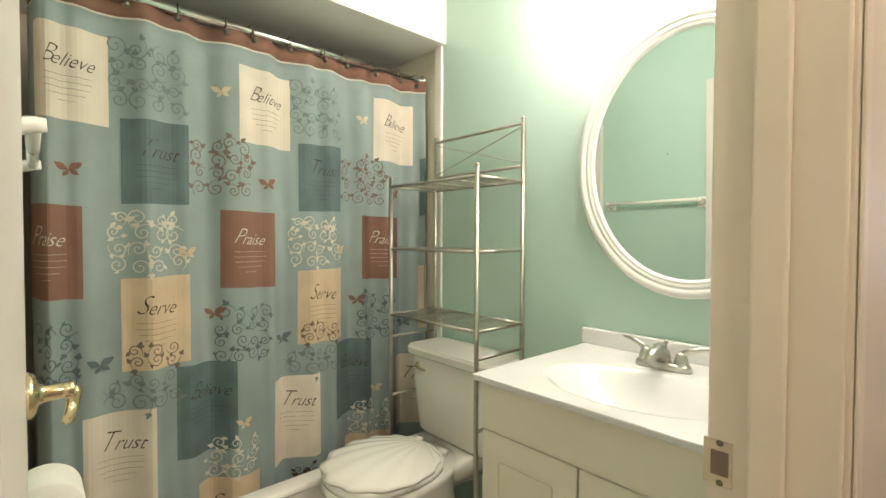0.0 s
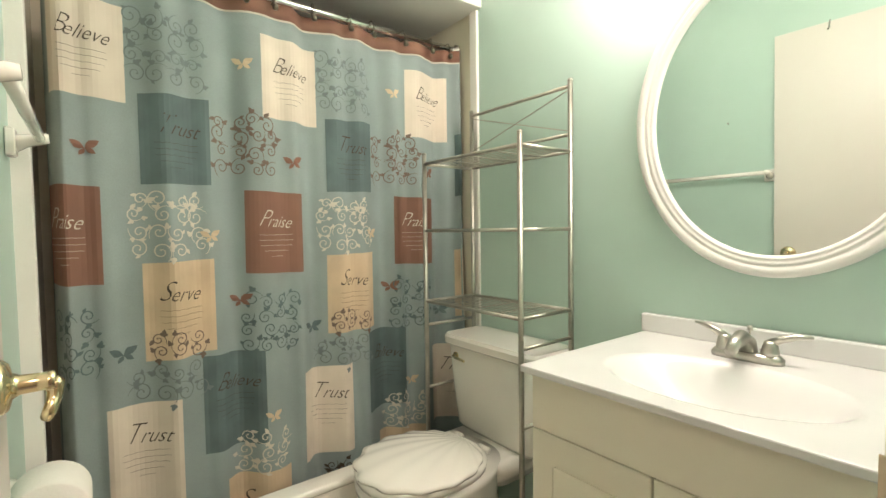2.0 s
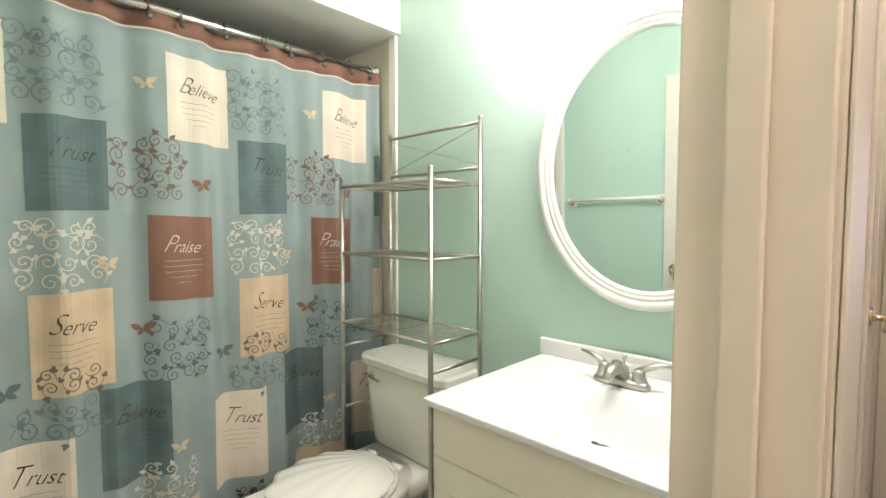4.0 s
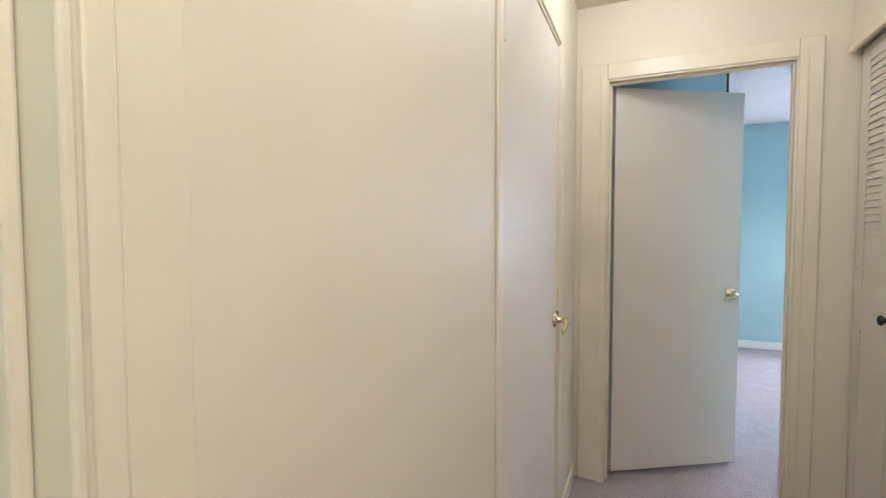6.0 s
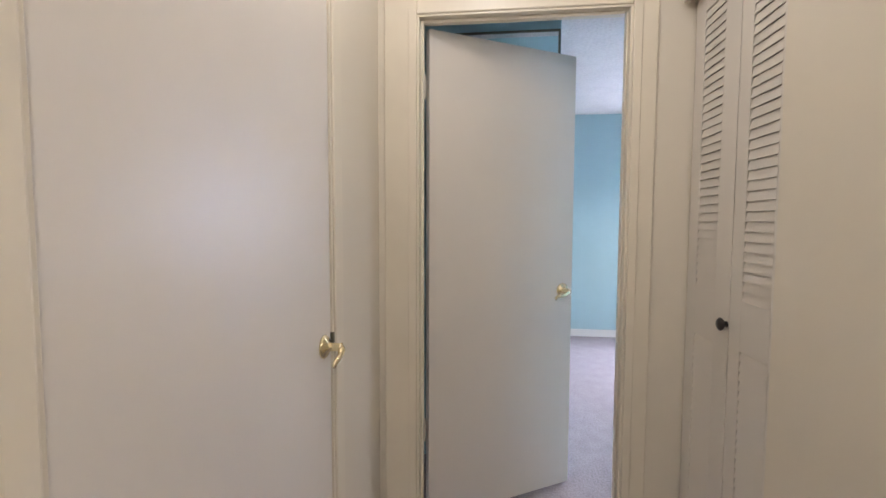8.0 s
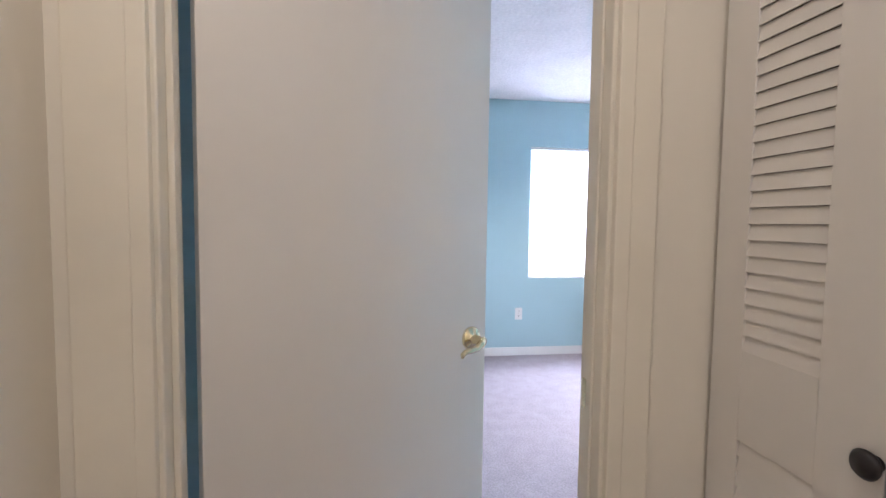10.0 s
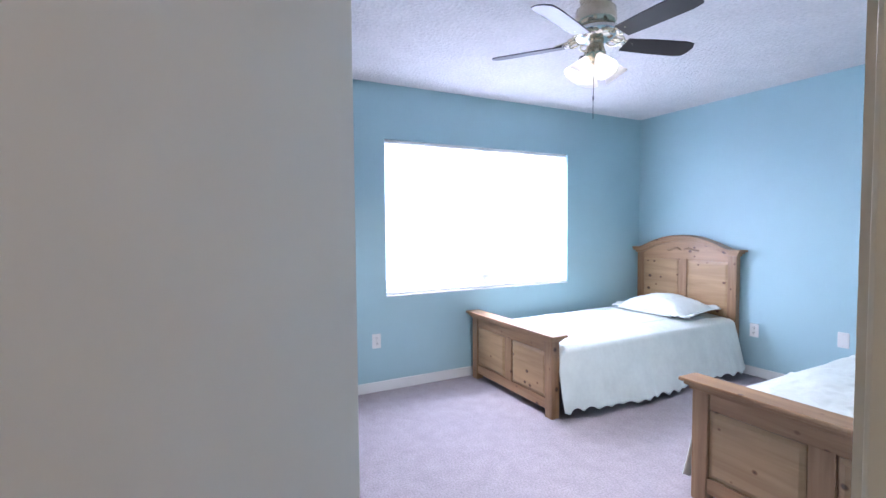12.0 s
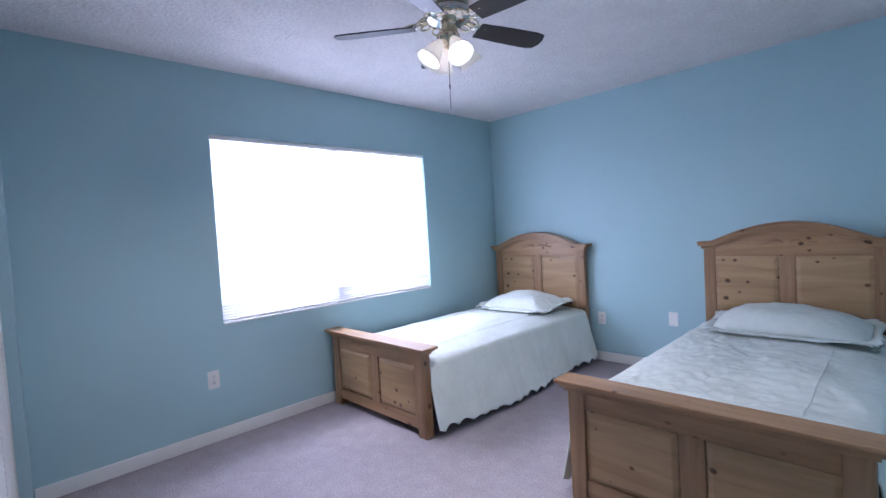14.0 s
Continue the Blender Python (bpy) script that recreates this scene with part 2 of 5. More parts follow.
def tube(points, radius, bm=None, sides=10, closed=False):
    """A round bar along a line of points; radius may be a list."""
    pts = [Vector(p) for p in points]
    n = len(pts)
    rad = radius if isinstance(radius, (list, tuple)) else [radius] * n
    out = bmesh.new()
    rings = []
    up = None
    for i, p in enumerate(pts):
        if closed:
            d = pts[(i + 1) % n] - pts[i - 1]
        else:
            d = pts[min(i + 1, n - 1)] - pts[max(i - 1, 0)]
        d.normalize()
        if up is None:
            up = Vector((0, 0, 1)) if abs(d.z) < 0.9 else Vector((1, 0, 0))
        s = d.cross(up).normalized()
        up = s.cross(d).normalized()
        rings.append([out.verts.new(p + (s * math.cos(a) + up * math.sin(a)) * rad[i])
                      for a in [2 * math.pi * k / sides for k in range(sides)]])
    for i in range(n if closed else n - 1):
        r, q = rings[i], rings[(i + 1) % n]
        for k in range(sides):
            out.faces.new((r[k], r[(k + 1) % sides], q[(k + 1) % sides], q[k]))
    if not closed:
        out.faces.new(rings[0][::-1])
        out.faces.new(rings[-1])
    return merge(bm, out)


def lathe(profile, m=None, bm=None, sides=28):
    """Turns (radius, height) pairs round the z axis, then places it by m."""
    out = bmesh.new()
    rings = []
    for r, z in profile:
        rings.append([out.verts.new((max(r, 1e-4) * math.cos(2 * math.pi * k / sides), max(r, 1e-4) * math.sin(2 * math.pi * k / sides), z))
                      for k in range(sides)])
    for a, b in zip(rings, rings[1:]):
        for k in range(sides):
            out.faces.new((a[k], a[(k + 1) % sides], b[(k + 1) % sides], b[k]))
    out.faces.new(rings[0][::-1])
    out.faces.new(rings[-1])
    if m is not None:
        out.transform(m)
    return merge(bm, out)


def sheet(fn, nu, nv, thick=0.0, bm=None):
    """A surface from fn(u, v), u and v from 0 to 1, given thickness downwards along its normal."""
    out = bmesh.new()
    g = [[out.verts.new(fn(i / nu, j / nv)) for j in range(nv + 1)] for i in range(nu + 1)]
    for i in range(nu):
        for j in range(nv):
            out.faces.new((g[i][j], g[i + 1][j], g[i + 1][j + 1], g[i][j + 1]))
    if thick:
        out.normal_update()
        bmesh.ops.solidify(out, geom=out.faces[:], thickness=thick)
    return merge(bm, out)


def slab(outline, lo, hi, axes=(0, 2, 1), bevel=0.0, bm=None):
    """A flat plate: a 2D outline on axes[0], axes[1], from lo to hi on axes[2]."""
    out = bmesh.new()
    vs = []
    for p in outline:
        co = [0, 0, 0]
        co[axes[0]], co[axes[1]], co[axes[2]] = p[0], p[1], lo
        vs.append(out.verts.new(co))
    f = out.faces.new(vs)
    ext = bmesh.ops.extrude_face_region(out, geom=[f])
    shift = [0, 0, 0]
    shift[axes[2]] = hi - lo
    bmesh.ops.translate(out, verts=[e for e in ext["geom"] if isinstance(e, bmesh.types.BMVert)], vec=shift)
    bmesh.ops.recalc_face_normals(out, faces=out.faces[:])
    if bevel:
        bmesh.ops.bevel(out, geom=[e for e in out.edges if abs((e.verts[0].co - e.verts[1].co)[axes[2]]) < 1e-6],
                        offset=bevel, segments=2, affect="EDGES", profile=0.5)
    return merge(bm, out)


def boxes(*pairs):
    bm = None
    for a, b in pairs:
        bm = box(a, b, 0, bm)
    return bm


# ---- structure: shell ----
CEIL = 2.44
structure("floor_hall", box((-1.4, -4.55, -0.08), (6.70, 0.50, 0.0)), CARPET, "pale mauve cut-pile carpet running from hall into bedroom", "floor")
structure("floor_bathroom", box((0.02, 0.50, -0.08), (1.72, 2.86, 0.003)), VINYL, "beige sheet vinyl floor of the bathroom", "floor")
structure("ceiling_hall", box((-1.4, -0.80, CEIL), (3.186, 0.56, CEIL + 0.1)), CREAM, "cream painted hall ceiling", "ceiling")
structure("ceiling_bathroom", box((0.0, 0.56, CEIL), (1.75, 2.86, CEIL + 0.1)), WHITE, "white painted bathroom ceiling", "ceiling")
structure("ceiling_bedroom", box((3.186, -4.55, CEIL), (6.70, 0.56, CEIL + 0.1)), POPCORN, "white ceiling with coarse sprayed plaster texture", "ceiling")

# hall: north wall with bath door and linen door, hall side
HN, HB, BB = 0.445, 0.500, 0.560
structure("wall_hall_north", boxes(((-1.4, HN, 0), (0.145, HB, CEIL)), ((0.145, HN, 2.075), (0.783, HB, CEIL)), ((0.783, HN, 0), (1.74, HB, CEIL)),
                                   ((1.74, HN, 2.085), (2.585, HB, CEIL)), ((2.585, HN, 0), (3.10, HB, CEIL))), CREAM,
          "smooth cream painted hall wall", "wall")
structure("wall_hall_south", boxes(((-1.4, -0.77, 0), (2.50, -0.67, CEIL)), ((2.50, -0.77, 2.075), (3.10, -0.67, CEIL))), CREAM,
          "cream painted hall wall beside the louvred closet", "wall")
# closet depth: its shade is put into the wall colour
structure("wall_hall_closet_back", box((2.40, -1.30, 0), (3.10, -1.24, CEIL)), DARK, "hall closet back coloured near black for shade", "wall")
structure("wall_hall_west", box((-1.5, -0.77, 0), (-1.4, 0.56, CEIL)), CREAM, "cream painted wall closing the hall", "wall")
EX, EB = 3.10, 3.186
structure("wall_hall_east", boxes(((EX, 0.285, 0), (EX + 0.04, 0.56, CEIL)), ((EX, -0.484, 2.075), (EX + 0.04, 0.285, CEIL)), ((EX, -1.30, 0), (EX + 0.04, -0.484, CEIL))), CREAM,
          "cream painted hall end wall around the bedroom door", "wall")
structure("wall_bedroom_west", boxes(((EX + 0.04, 0.285, 0), (EB, 0.56, CEIL)), ((EX + 0.04, -0.484, 2.075), (EB, 0.285, CEIL)), ((EX + 0.04, -4.55, 0), (EB, -0.484, CEIL))), BLUE,
          "sky blue bedroom wall with the entry door", "wall")

# bathroom shell
MX, LX, TUBY = 1.585, 0.14, 1.93
structure("wall_bath_south", boxes(((0.0, HB, 0), (0.145, BB, CEIL)), ((0.145, HB, 2.075), (0.783, BB, CEIL)), ((0.783, HB, 0), (MX + 0.1, BB, CEIL))), AQUA,
          "aqua painted bathroom wall around the door", "wall")
structure("wall_bath_east", box((MX, BB, 0), (MX + 0.1, TUBY + 0.005, CEIL)), AQUA, "aqua painted wall behind toilet and vanity", "wall")
structure("wall_bath_west", box((LX - 0.1, BB, 0), (LX, TUBY + 0.005, CEIL)), AQUA, "aqua painted wall with the towel bar", "wall")
structure("wall_tub_east", box((MX + 0.005, TUBY + 0.005, 0), (MX + 0.1, 2.80, CEIL)), TILE, "almond tiled wall of the tub alcove", "wall")
structure("wall_tub_west", box((LX - 0.1, TUBY + 0.005, 0), (LX - 0.005, 2.80, CEIL)), TILE, "almond tiled wall of the tub alcove", "wall")
structure("wall_tub_north", box((LX - 0.1, 2.80, 0), (MX + 0.1, 2.86, CEIL)), TILE, "almond tiled back wall of the tub alcove", "wall")
structure("tub_soffit", box((LX, 1.91, 2.072), (MX, 2.80, CEIL - 0.002), 0.003), WHITE, "white painted soffit over the tub alcove", "soffit")
for _x0, _x1 in ((MX - 0.012, MX + 0.004), (LX - 0.004, LX + 0.036)):
    structure("trim_tub", box((_x0, 1.932, 0), (_x1, 1.975, 2.072), 0.003), WHITE, "white painted vertical trim beside the tub", "trim")

# bedroom shell
WX, SY = 6.565, -4.42
WY0, WY1, WZ0, WZ1 = -3.40, -1.505, 0.755, 2.012
structure("wall_bedroom_east", boxes(((WX, -4.55, 0), (WX + 0.13, WY0, CEIL)), ((WX, WY1, 0), (WX + 0.13, 0.56, CEIL)),
                                     ((WX, WY0, 0), (WX + 0.13, WY1, WZ0)), ((WX, WY0, WZ1), (WX + 0.13, WY1, CEIL))), BLUE,
          "sky blue bedroom wall with the window", "wall")
structure("wall_bedroom_south", box((EB, -4.55, 0), (WX, SY, CEIL)), BLUE, "sky blue bedroom wall behind the headboards", "wall")
structure("wall_bedroom_north", box((EB, 0.46, 0), (WX, 0.56, CEIL)), BLUE, "sky blue bedroom wall behind the closet", "wall")

# ---- hall: trims and doors ----
def lever_handle(m, name="door_handle", parent=None, label="polished brass lever handle", reach=0.7):
    """A round rose, a neck and a curved lever; local z points out of the door, local x along the lever."""
    ob = part(name, lathe([(0.0, 0.0), (0.032, 0.0), (0.033, 0.004), (0.028, 0.010), (0.016, 0.013), (0.012, 0.02), (0.011, 0.045), (0.013, 0.052), (0.0, 0.056)], None, None, 24),
              BRASS, parent, label, True)
    ob.matrix_local = m
    pts = [(0.0, 0.0, 0.048), (0.010, 0.002, 0.052), (0.028, 0.004, 0.052), (0.048, -0.001, 0.050), (0.066, -0.008, 0.047), (0.078, -0.004, 0.044), (0.081, 0.004, 0.043)]
    part("lever", tube([(x * reach, y, z) for x, y, z in pts], [0.010, 0.011, 0.009, 0.008, 0.0075, 0.007, 0.004], None, 10), BRASS, ob, "", True)
    return ob


def hinge(parent, x, y, z, mat=BRASS):
    bm = tube([(x, y, z - 0.045), (x, y, z + 0.045)], 0.006)
    tube([(x, y, z + 0.045), (x, y, z + 0.052)], 0.004, bm)
    return part("hinge", bm, mat, parent)


# bathroom door jamb and casing
JX0, JX1 = 0.145, 0.783
bath_frame = thing("door_1", "cream enamelled bathroom door frame", "door frame", None, "", "structure")
part("jamb", box((JX1 - 0.001, HN - 0.003, 0), (JX1 + 0.02, BB + 0.003, 2.06), 0.003), TRIM, bath_frame)
part("jamb", box((JX0 - 0.02, HN - 0.003, 0), (JX0 + 0.001, BB + 0.003, 2.06), 0.003), TRIM, bath_frame)
part("jamb_head", box((JX0, HN - 0.003, 2.04), (JX1, BB + 0.003, 2.06), 0.003), TRIM, bath_frame)
part("door_stop", box((JX1 - 0.013, HN + 0.042, 0), (JX1 - 0.001, HN + 0.075, 2.04), 0.003), TRIM, bath_frame)
part("door_stop", box((JX0 + 0.001, HN + 0.042, 0), (JX0 + 0.013, HN + 0.075, 2.04), 0.003), TRIM, bath_frame)
for _a, _b in ((JX1 + 0.006, JX1 + 0.082), (JX0 - 0.082, JX0 - 0.006)):
    cas = part("casing", box((_a, HN - 0.010, 0), (_b, HN + 0.002, 2.13), 0.004), TRIM, bath_frame)
    part("bead", box((_a if _a > 0.5 else _b - 0.022, HN - 0.0135, 0), (_a + 0.022 if _a > 0.5 else _b, HN - 0.0095, 2.13), 0.003), TRIM, cas)
part("casing_head", box((JX0 - 0.006, HN - 0.010, 2.055), (JX1 + 0.006, HN + 0.002, 2.13), 0.004), TRIM, bath_frame)
_plate = part("strike_plate", boxes(((JX1 - 0.0025, 0.536, 0.926), (JX1 - 0.0005, 0.566, 0.978))), ANTIQUE, bath_frame, "pale brass strike plate with worn edges")
# brown block paints the shade inside the latch hole
part("latch_hole", box((JX1 - 0.0035, 0.540, 0.938), (JX1 - 0.0022, 0.558, 0.966)), GAP, _plate)
for _z in (0.929, 0.975):
    part("screw", lathe([(0.0, 0), (0.004, 0), (0.003, 0.0015), (0, 0.0015)], pose(JX1 - 0.0025, 0.549, _z, 0, -90, 0), None, 10), BRONZE, _plate)

# bathroom door leaf, swung open against the west wall
bath_leaf = thing("door_2", "open cream bathroom door lying along the wall", "door", pose(0.167, 0.590, 0, 0, 0, 90), "", "structure")
part("leaf", box((0.0, -0.018, 0.012), (0.710, 0.018, 2.03), 0.002), DOOR, bath_leaf)
lever_handle(Matrix.Translation((0.650, -0.018, 0.985)) @ Matrix(((-1, 0, 0, 0), (0, 0, -1, 0), (0, -1, 0, 0), (0, 0, 0, 1))) @ pose(0, 0, 0, 0, 0, 80), "door_handle", bath_leaf, reach=0.55)
for _z in (0.25, 1.82):
    hinge(bath_leaf, -0.004, -0.02, _z)
part("robe_hook", tube([(0.50, -0.019, 2.033), (0.50, -0.026, 2.02), (0.50, -0.03, 2.0), (0.50, -0.045, 1.99)], 0.004), CHROME, bath_leaf, "small metal over-door hook")

# linen door in the hall north wall
linen = thing("door_3", "closed flush off-white linen door with brass lever", "door", None, "", "structure")
part("leaf", box((1.7478, HN + 0.004, 0.012), (2.5772, HN + 0.038, 2.073), 0.002), DOOR, linen)
# added brown sheet that colours the shade in the door gaps
part("gap_shade_backing", box((1.70, HN + 0.05, 0), (2.62, HB - 0.001, 2.084)), GAP, linen)
part("jamb", box((1.738, HN - 0.002, 0), (1.747, HN + 0.05, 2.084), 0.002), TRIM, linen)
part("jamb", box((2.578, HN - 0.002, 0), (2.587, HN + 0.05, 2.084), 0.002), TRIM, linen)
part("jamb_head", box((1.747, HN - 0.002, 2.074), (2.578, HN + 0.05, 2.084), 0.002), TRIM, linen)
part("casing", box((1.693, HN - 0.009, 0), (1.737, HN + 0.002, 2.135), 0.005), TRIM, linen)
part("casing", box((2.589, HN - 0.009, 0), (2.655, HN + 0.002, 2.135), 0.005), TRIM, linen)
part("casing_head", box((1.737, HN - 0.0085, 2.086), (2.589, HN + 0.002, 2.134), 0.004), TRIM, linen)
lever_handle(Matrix.Translation((2.522, HN + 0.004, 0.948)) @ Matrix(((-1, 0, 0, 0), (0, 0, -1, 0), (0, -1, 0, 0), (0, 0, 0, 1))) @ pose(0, 0, 0, 0, 0, 50), "door_handle", linen)
part("strike_lip", box((2.573, HN - 0.006, 0.945), (2.582, HN + 0.004, 0.975), 0.001), BRONZE, linen)
for _z in (0.25, 1.84):
    hinge(linen, 1.750, HN - 0.004, _z, TRIM)

# bedroom door frame
BJ0, BJ1 = -0.484, 0.285
bed_frame = thing("door_4", "cream enamelled bedroom door frame", "door frame", None, "", "structure")
part("jamb", box((EX - 0.003, BJ0 - 0.02, 0), (EB + 0.001, BJ0 + 0.001, 2.06), 0.003), TRIM, bed_frame)
part("jamb", box((EX - 0.003, BJ1 - 0.001, 0), (EB + 0.001, BJ1 + 0.02, 2.06), 0.003), TRIM, bed_frame)
part("jamb_head", box((EX - 0.003, BJ0, 2.058), (EB + 0.001, BJ1, 2.074), 0.002), TRIM, bed_frame)
part("door_stop", box((EX + 0.028, BJ0 + 0.001, 0), (EX + 0.05, BJ0 + 0.007, 2.058), 0.002), TRIM, bed_frame)
part("door_stop", box((EX + 0.028, BJ1 - 0.013, 0), (EX + 0.05, BJ1 - 0.001, 2.058), 0.002), TRIM, bed_frame)
part("door_stop", box((EX + 0.028, BJ0 + 0.013, 2.046), (EX + 0.05, BJ1 - 0.013, 2.058), 0.002), TRIM, bed_frame)
for _a, _b, _i in ((BJ1 + 0.008, BJ1 + 0.135, BJ1 + 0.008), (BJ0 - 0.095, BJ0 - 0.008, BJ0 - 0.040)):
    cas = part("casing", box((EX - 0.011, _a, 0), (EX + 0.002, _b, 2.146), 0.005), TRIM, bed_frame)
    part("bead", box((EX - 0.015, _i, 0), (EX - 0.0105, _i + 0.032, 2.09), 0.003), TRIM, cas)
part("casing_head", box((EX - 0.0105, BJ0 - 0.008, 2.066), (EX + 0.002, BJ1 + 0.008, 2.146), 0.005), TRIM, bed_frame)
part("strike_plate", box((EX + 0.052, BJ0 + 0.0005, 0.915), (EX + 0.074, BJ0 + 0.003, 0.975)), BRASS, bed_frame, "dull brass strike plate")

# bedroom door leaf, ajar
bed_leaf = thing("door_5", "flush off-white bedroom door standing ajar with brass lever", "door", pose(3.214, 0.279, 0, 0, 0, -58.3), "", "structure")
part("leaf", box((0.003, -0.036, 0.018), (0.742, -0.001, 2.05), 0.002), DOOR, bed_leaf)
lever_handle(Matrix.Translation((0.684, -0.036, 0.966)) @ Matrix(((-1, 0, 0, 0), (0, 0, -1, 0), (0, -1, 0, 0), (0, 0, 0, 1))) @ pose(0, 0, 0, 0, 0, 25), "door_handle", bed_leaf, reach=0.95)
part("latch", box((0.741, -0.030, 0.90), (0.7445, -0.007, 0.96), 0.001), BRASS, bed_leaf, "small brass latch plate")
for _z in (0.40, 1.83):
    hinge(bed_leaf, -0.002, 0.003, _z, TRIM)


# louvred bifold doors
def louvre_panel(parent, w, ranges, slat_w, slat_x):
    """One panel from local x 0 to w, front face at y = 0, 30 mm thick, with two louvred fields."""
    z_lo, z_hi = ranges
    top, bottom = 2.06, 0.02
    bars = [(bottom, z_lo[0]), (z_lo[1], z_hi[0]), (z_hi[1], top)]
    frame_part = part("panel_frame", box((0, 0, bottom), (slat_x, 0.03, top), 0.001), DOOR, parent)
    part("panel_stile", box((slat_x + slat_w, 0, bottom), (w, 0.03, top), 0.001), DOOR, parent)
    for a, b in bars:
        part("panel_rail", box((slat_x, 0.0002, a), (slat_x + slat_w, 0.03, b)), DOOR, parent)
    # added brown sheet: darkens the gaps between slats like shade
    field = part("slat_shade_backing", box((slat_x, 0.024, z_lo[0]), (slat_x + slat_w, 0.028, z_hi[1])), GAP, parent)
    me = None
    for a, b in (z_lo, z_hi):
        n = int(round((b - a) / 0.0281))
        for k in range(n):
            z = a + (k + 0.5) * (b - a) / n
            if me is None:
                s = part("slat", slab([(0.0004, -0.0141), (0.0034, -0.0141), (0.0088, 0.0133), (0.0058, 0.0133)], 0, slat_w, (1, 2, 0)), DOOR, parent)
                me = s.data
            else:
                s = new("slat", me)
                s.parent = parent
            s.location = (slat_x, 0, z)
    return frame_part


hall_bifold = thing("bifold_door", "cream louvred bifold closet door with dark round knob", "closet door", pose(3.092, -0.705, 0, 0, 0, 180), "bifold panels of the hall closet")
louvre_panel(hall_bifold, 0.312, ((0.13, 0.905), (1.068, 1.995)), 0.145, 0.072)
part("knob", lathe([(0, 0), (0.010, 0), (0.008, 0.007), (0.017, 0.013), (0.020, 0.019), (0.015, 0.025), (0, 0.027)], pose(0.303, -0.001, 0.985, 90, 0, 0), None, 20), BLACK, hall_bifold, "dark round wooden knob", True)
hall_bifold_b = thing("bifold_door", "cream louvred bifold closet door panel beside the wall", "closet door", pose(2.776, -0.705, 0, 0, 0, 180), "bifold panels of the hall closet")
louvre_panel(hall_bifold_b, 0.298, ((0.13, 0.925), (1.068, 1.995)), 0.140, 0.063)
structure("trim_hall_closet", box((2.495, -0.674, 2.052), (3.083, -0.655, 2.078), 0.003), TRIM, "cream enamelled closet head trim", "trim")
_bb = [((0.872, HN - 0.012, 0), (1.69, HN + 0.002, 0.075)), ((2.66, HN - 0.012, 0), (3.083, HN + 0.002, 0.075))]
for _a, _b in _bb:
    structure("baseboard", box(_a, _b, 0.004), TRIM, "cream enamelled hall baseboard", "baseboard")
structure("baseboard", box((-1.39, -0.669, 0), (2.495, -0.658, 0.075), 0.004), TRIM, "cream enamelled hall baseboard", "baseboard")

# unseen hall ceiling lights, added at the two bulbs; the first over the walker
hall_lamp = thing("ceiling_light", "added round brass hall ceiling light, out of view", "ceiling light", pose(0.40, -0.42, CEIL), "hall ceiling lights")
part("base", lathe([(0, 0), (0.12, 0), (0.12, -0.012), (0.05, -0.018), (0.02, -0.02), (0, -0.02)]), BRASS, hall_lamp, "", True)
for _k in range(3):
    _a = radians(120 * _k)
    part("clip", box((0.11 * math.cos(_a) - 0.005, 0.11 * math.sin(_a) - 0.005, -0.03), (0.11 * math.cos(_a) + 0.005, 0.11 * math.sin(_a) + 0.005, -0.008)), BRASS, hall_lamp)
copy_thing(hall_lamp, pose(2.40, 0.04, CEIL))

# ---- bathroom ----
# curtain folds: one function for cloth and prints
def fold(x, z):
    g = 0.6 + 0.4 * min(1, max(0, (1.95 - z) / 1.2))
    e = max(0.0, min(1.0, (x - 1.40) / 0.2)) * 0.018 + max(0.0, min(1.0, (0.30 - x) / 0.12)) * 0.02
    return (0.025 * math.sin(x * 21.5 + 0.5) + 0.014 * math.sin(x * 47 + 1.1 + 0.6 * z) + 0.004 * math.sin(x * 9.3 + 2.2 * z) + 0.0055 * math.sin(x * 71 + 0.9 * z + 1.5 * math.sin(x * 6)) + 0.006 * noise.noise((x * 9, z * 2.2, 3)) + 0.003 * noise.noise((x * 22, z * 9, 5))) * g + e * math.sin(x * 95) * 0.6 - 0.055 * max(0.0, min(1.0, (x - 1.40) / 0.17)) ** 2


CY = 2.095
CX0, CX1 = 0.148, 1.575
LEFT_FOLD = 0.232


def on_cloth(x, z, lift=0.0):
    x = min(max(x, CX0), CX1)
    back = max(0.0, min(1.0, (LEFT_FOLD - x) / 0.085))
    return (x + 0.045 * back, CY + fold(x, z) * (1 - 0.6 * back) + 0.11 * back ** 1.5 - lift, z)


def cloth_patch(x0, x1, z0, z1, lift, step=0.012, skew=0.0):
    nx, nz = max(2, int((x1 - x0) / step)), max(2, int((z1 - z0) / 0.03))
    return sheet(lambda u, v: on_cloth(x0 + (x1 - x0) * u, z0 + (z1 - z0) * v + skew * (u - 0.5), lift), nx, nz)


def ribbon(points, width, lift, bm=None):
    """A flat painted stroke on the cloth; points in x, z; width may be a list."""
    out = bmesh.new()
    n = len(points)
    prev = None
    for i, (x, z) in enumerate(points):
        a, b = points[max(0, i - 1)], points[min(n - 1, i + 1)]
        dx, dz = b[0] - a[0], b[1] - a[1]
        L = math.hypot(dx, dz) or 1
        w = (width[i] if isinstance(width, list) else width) / 2
        px, pz = -dz / L * w, dx / L * w
        cur = (out.verts.new(on_cloth(x + px, z + pz, lift)), out.verts.new(on_cloth(x - px, z - pz, lift)))
        if prev:
            out.faces.new((prev[0], prev[1], cur[1], cur[0]))
        prev = cur
    return merge(bm, out)


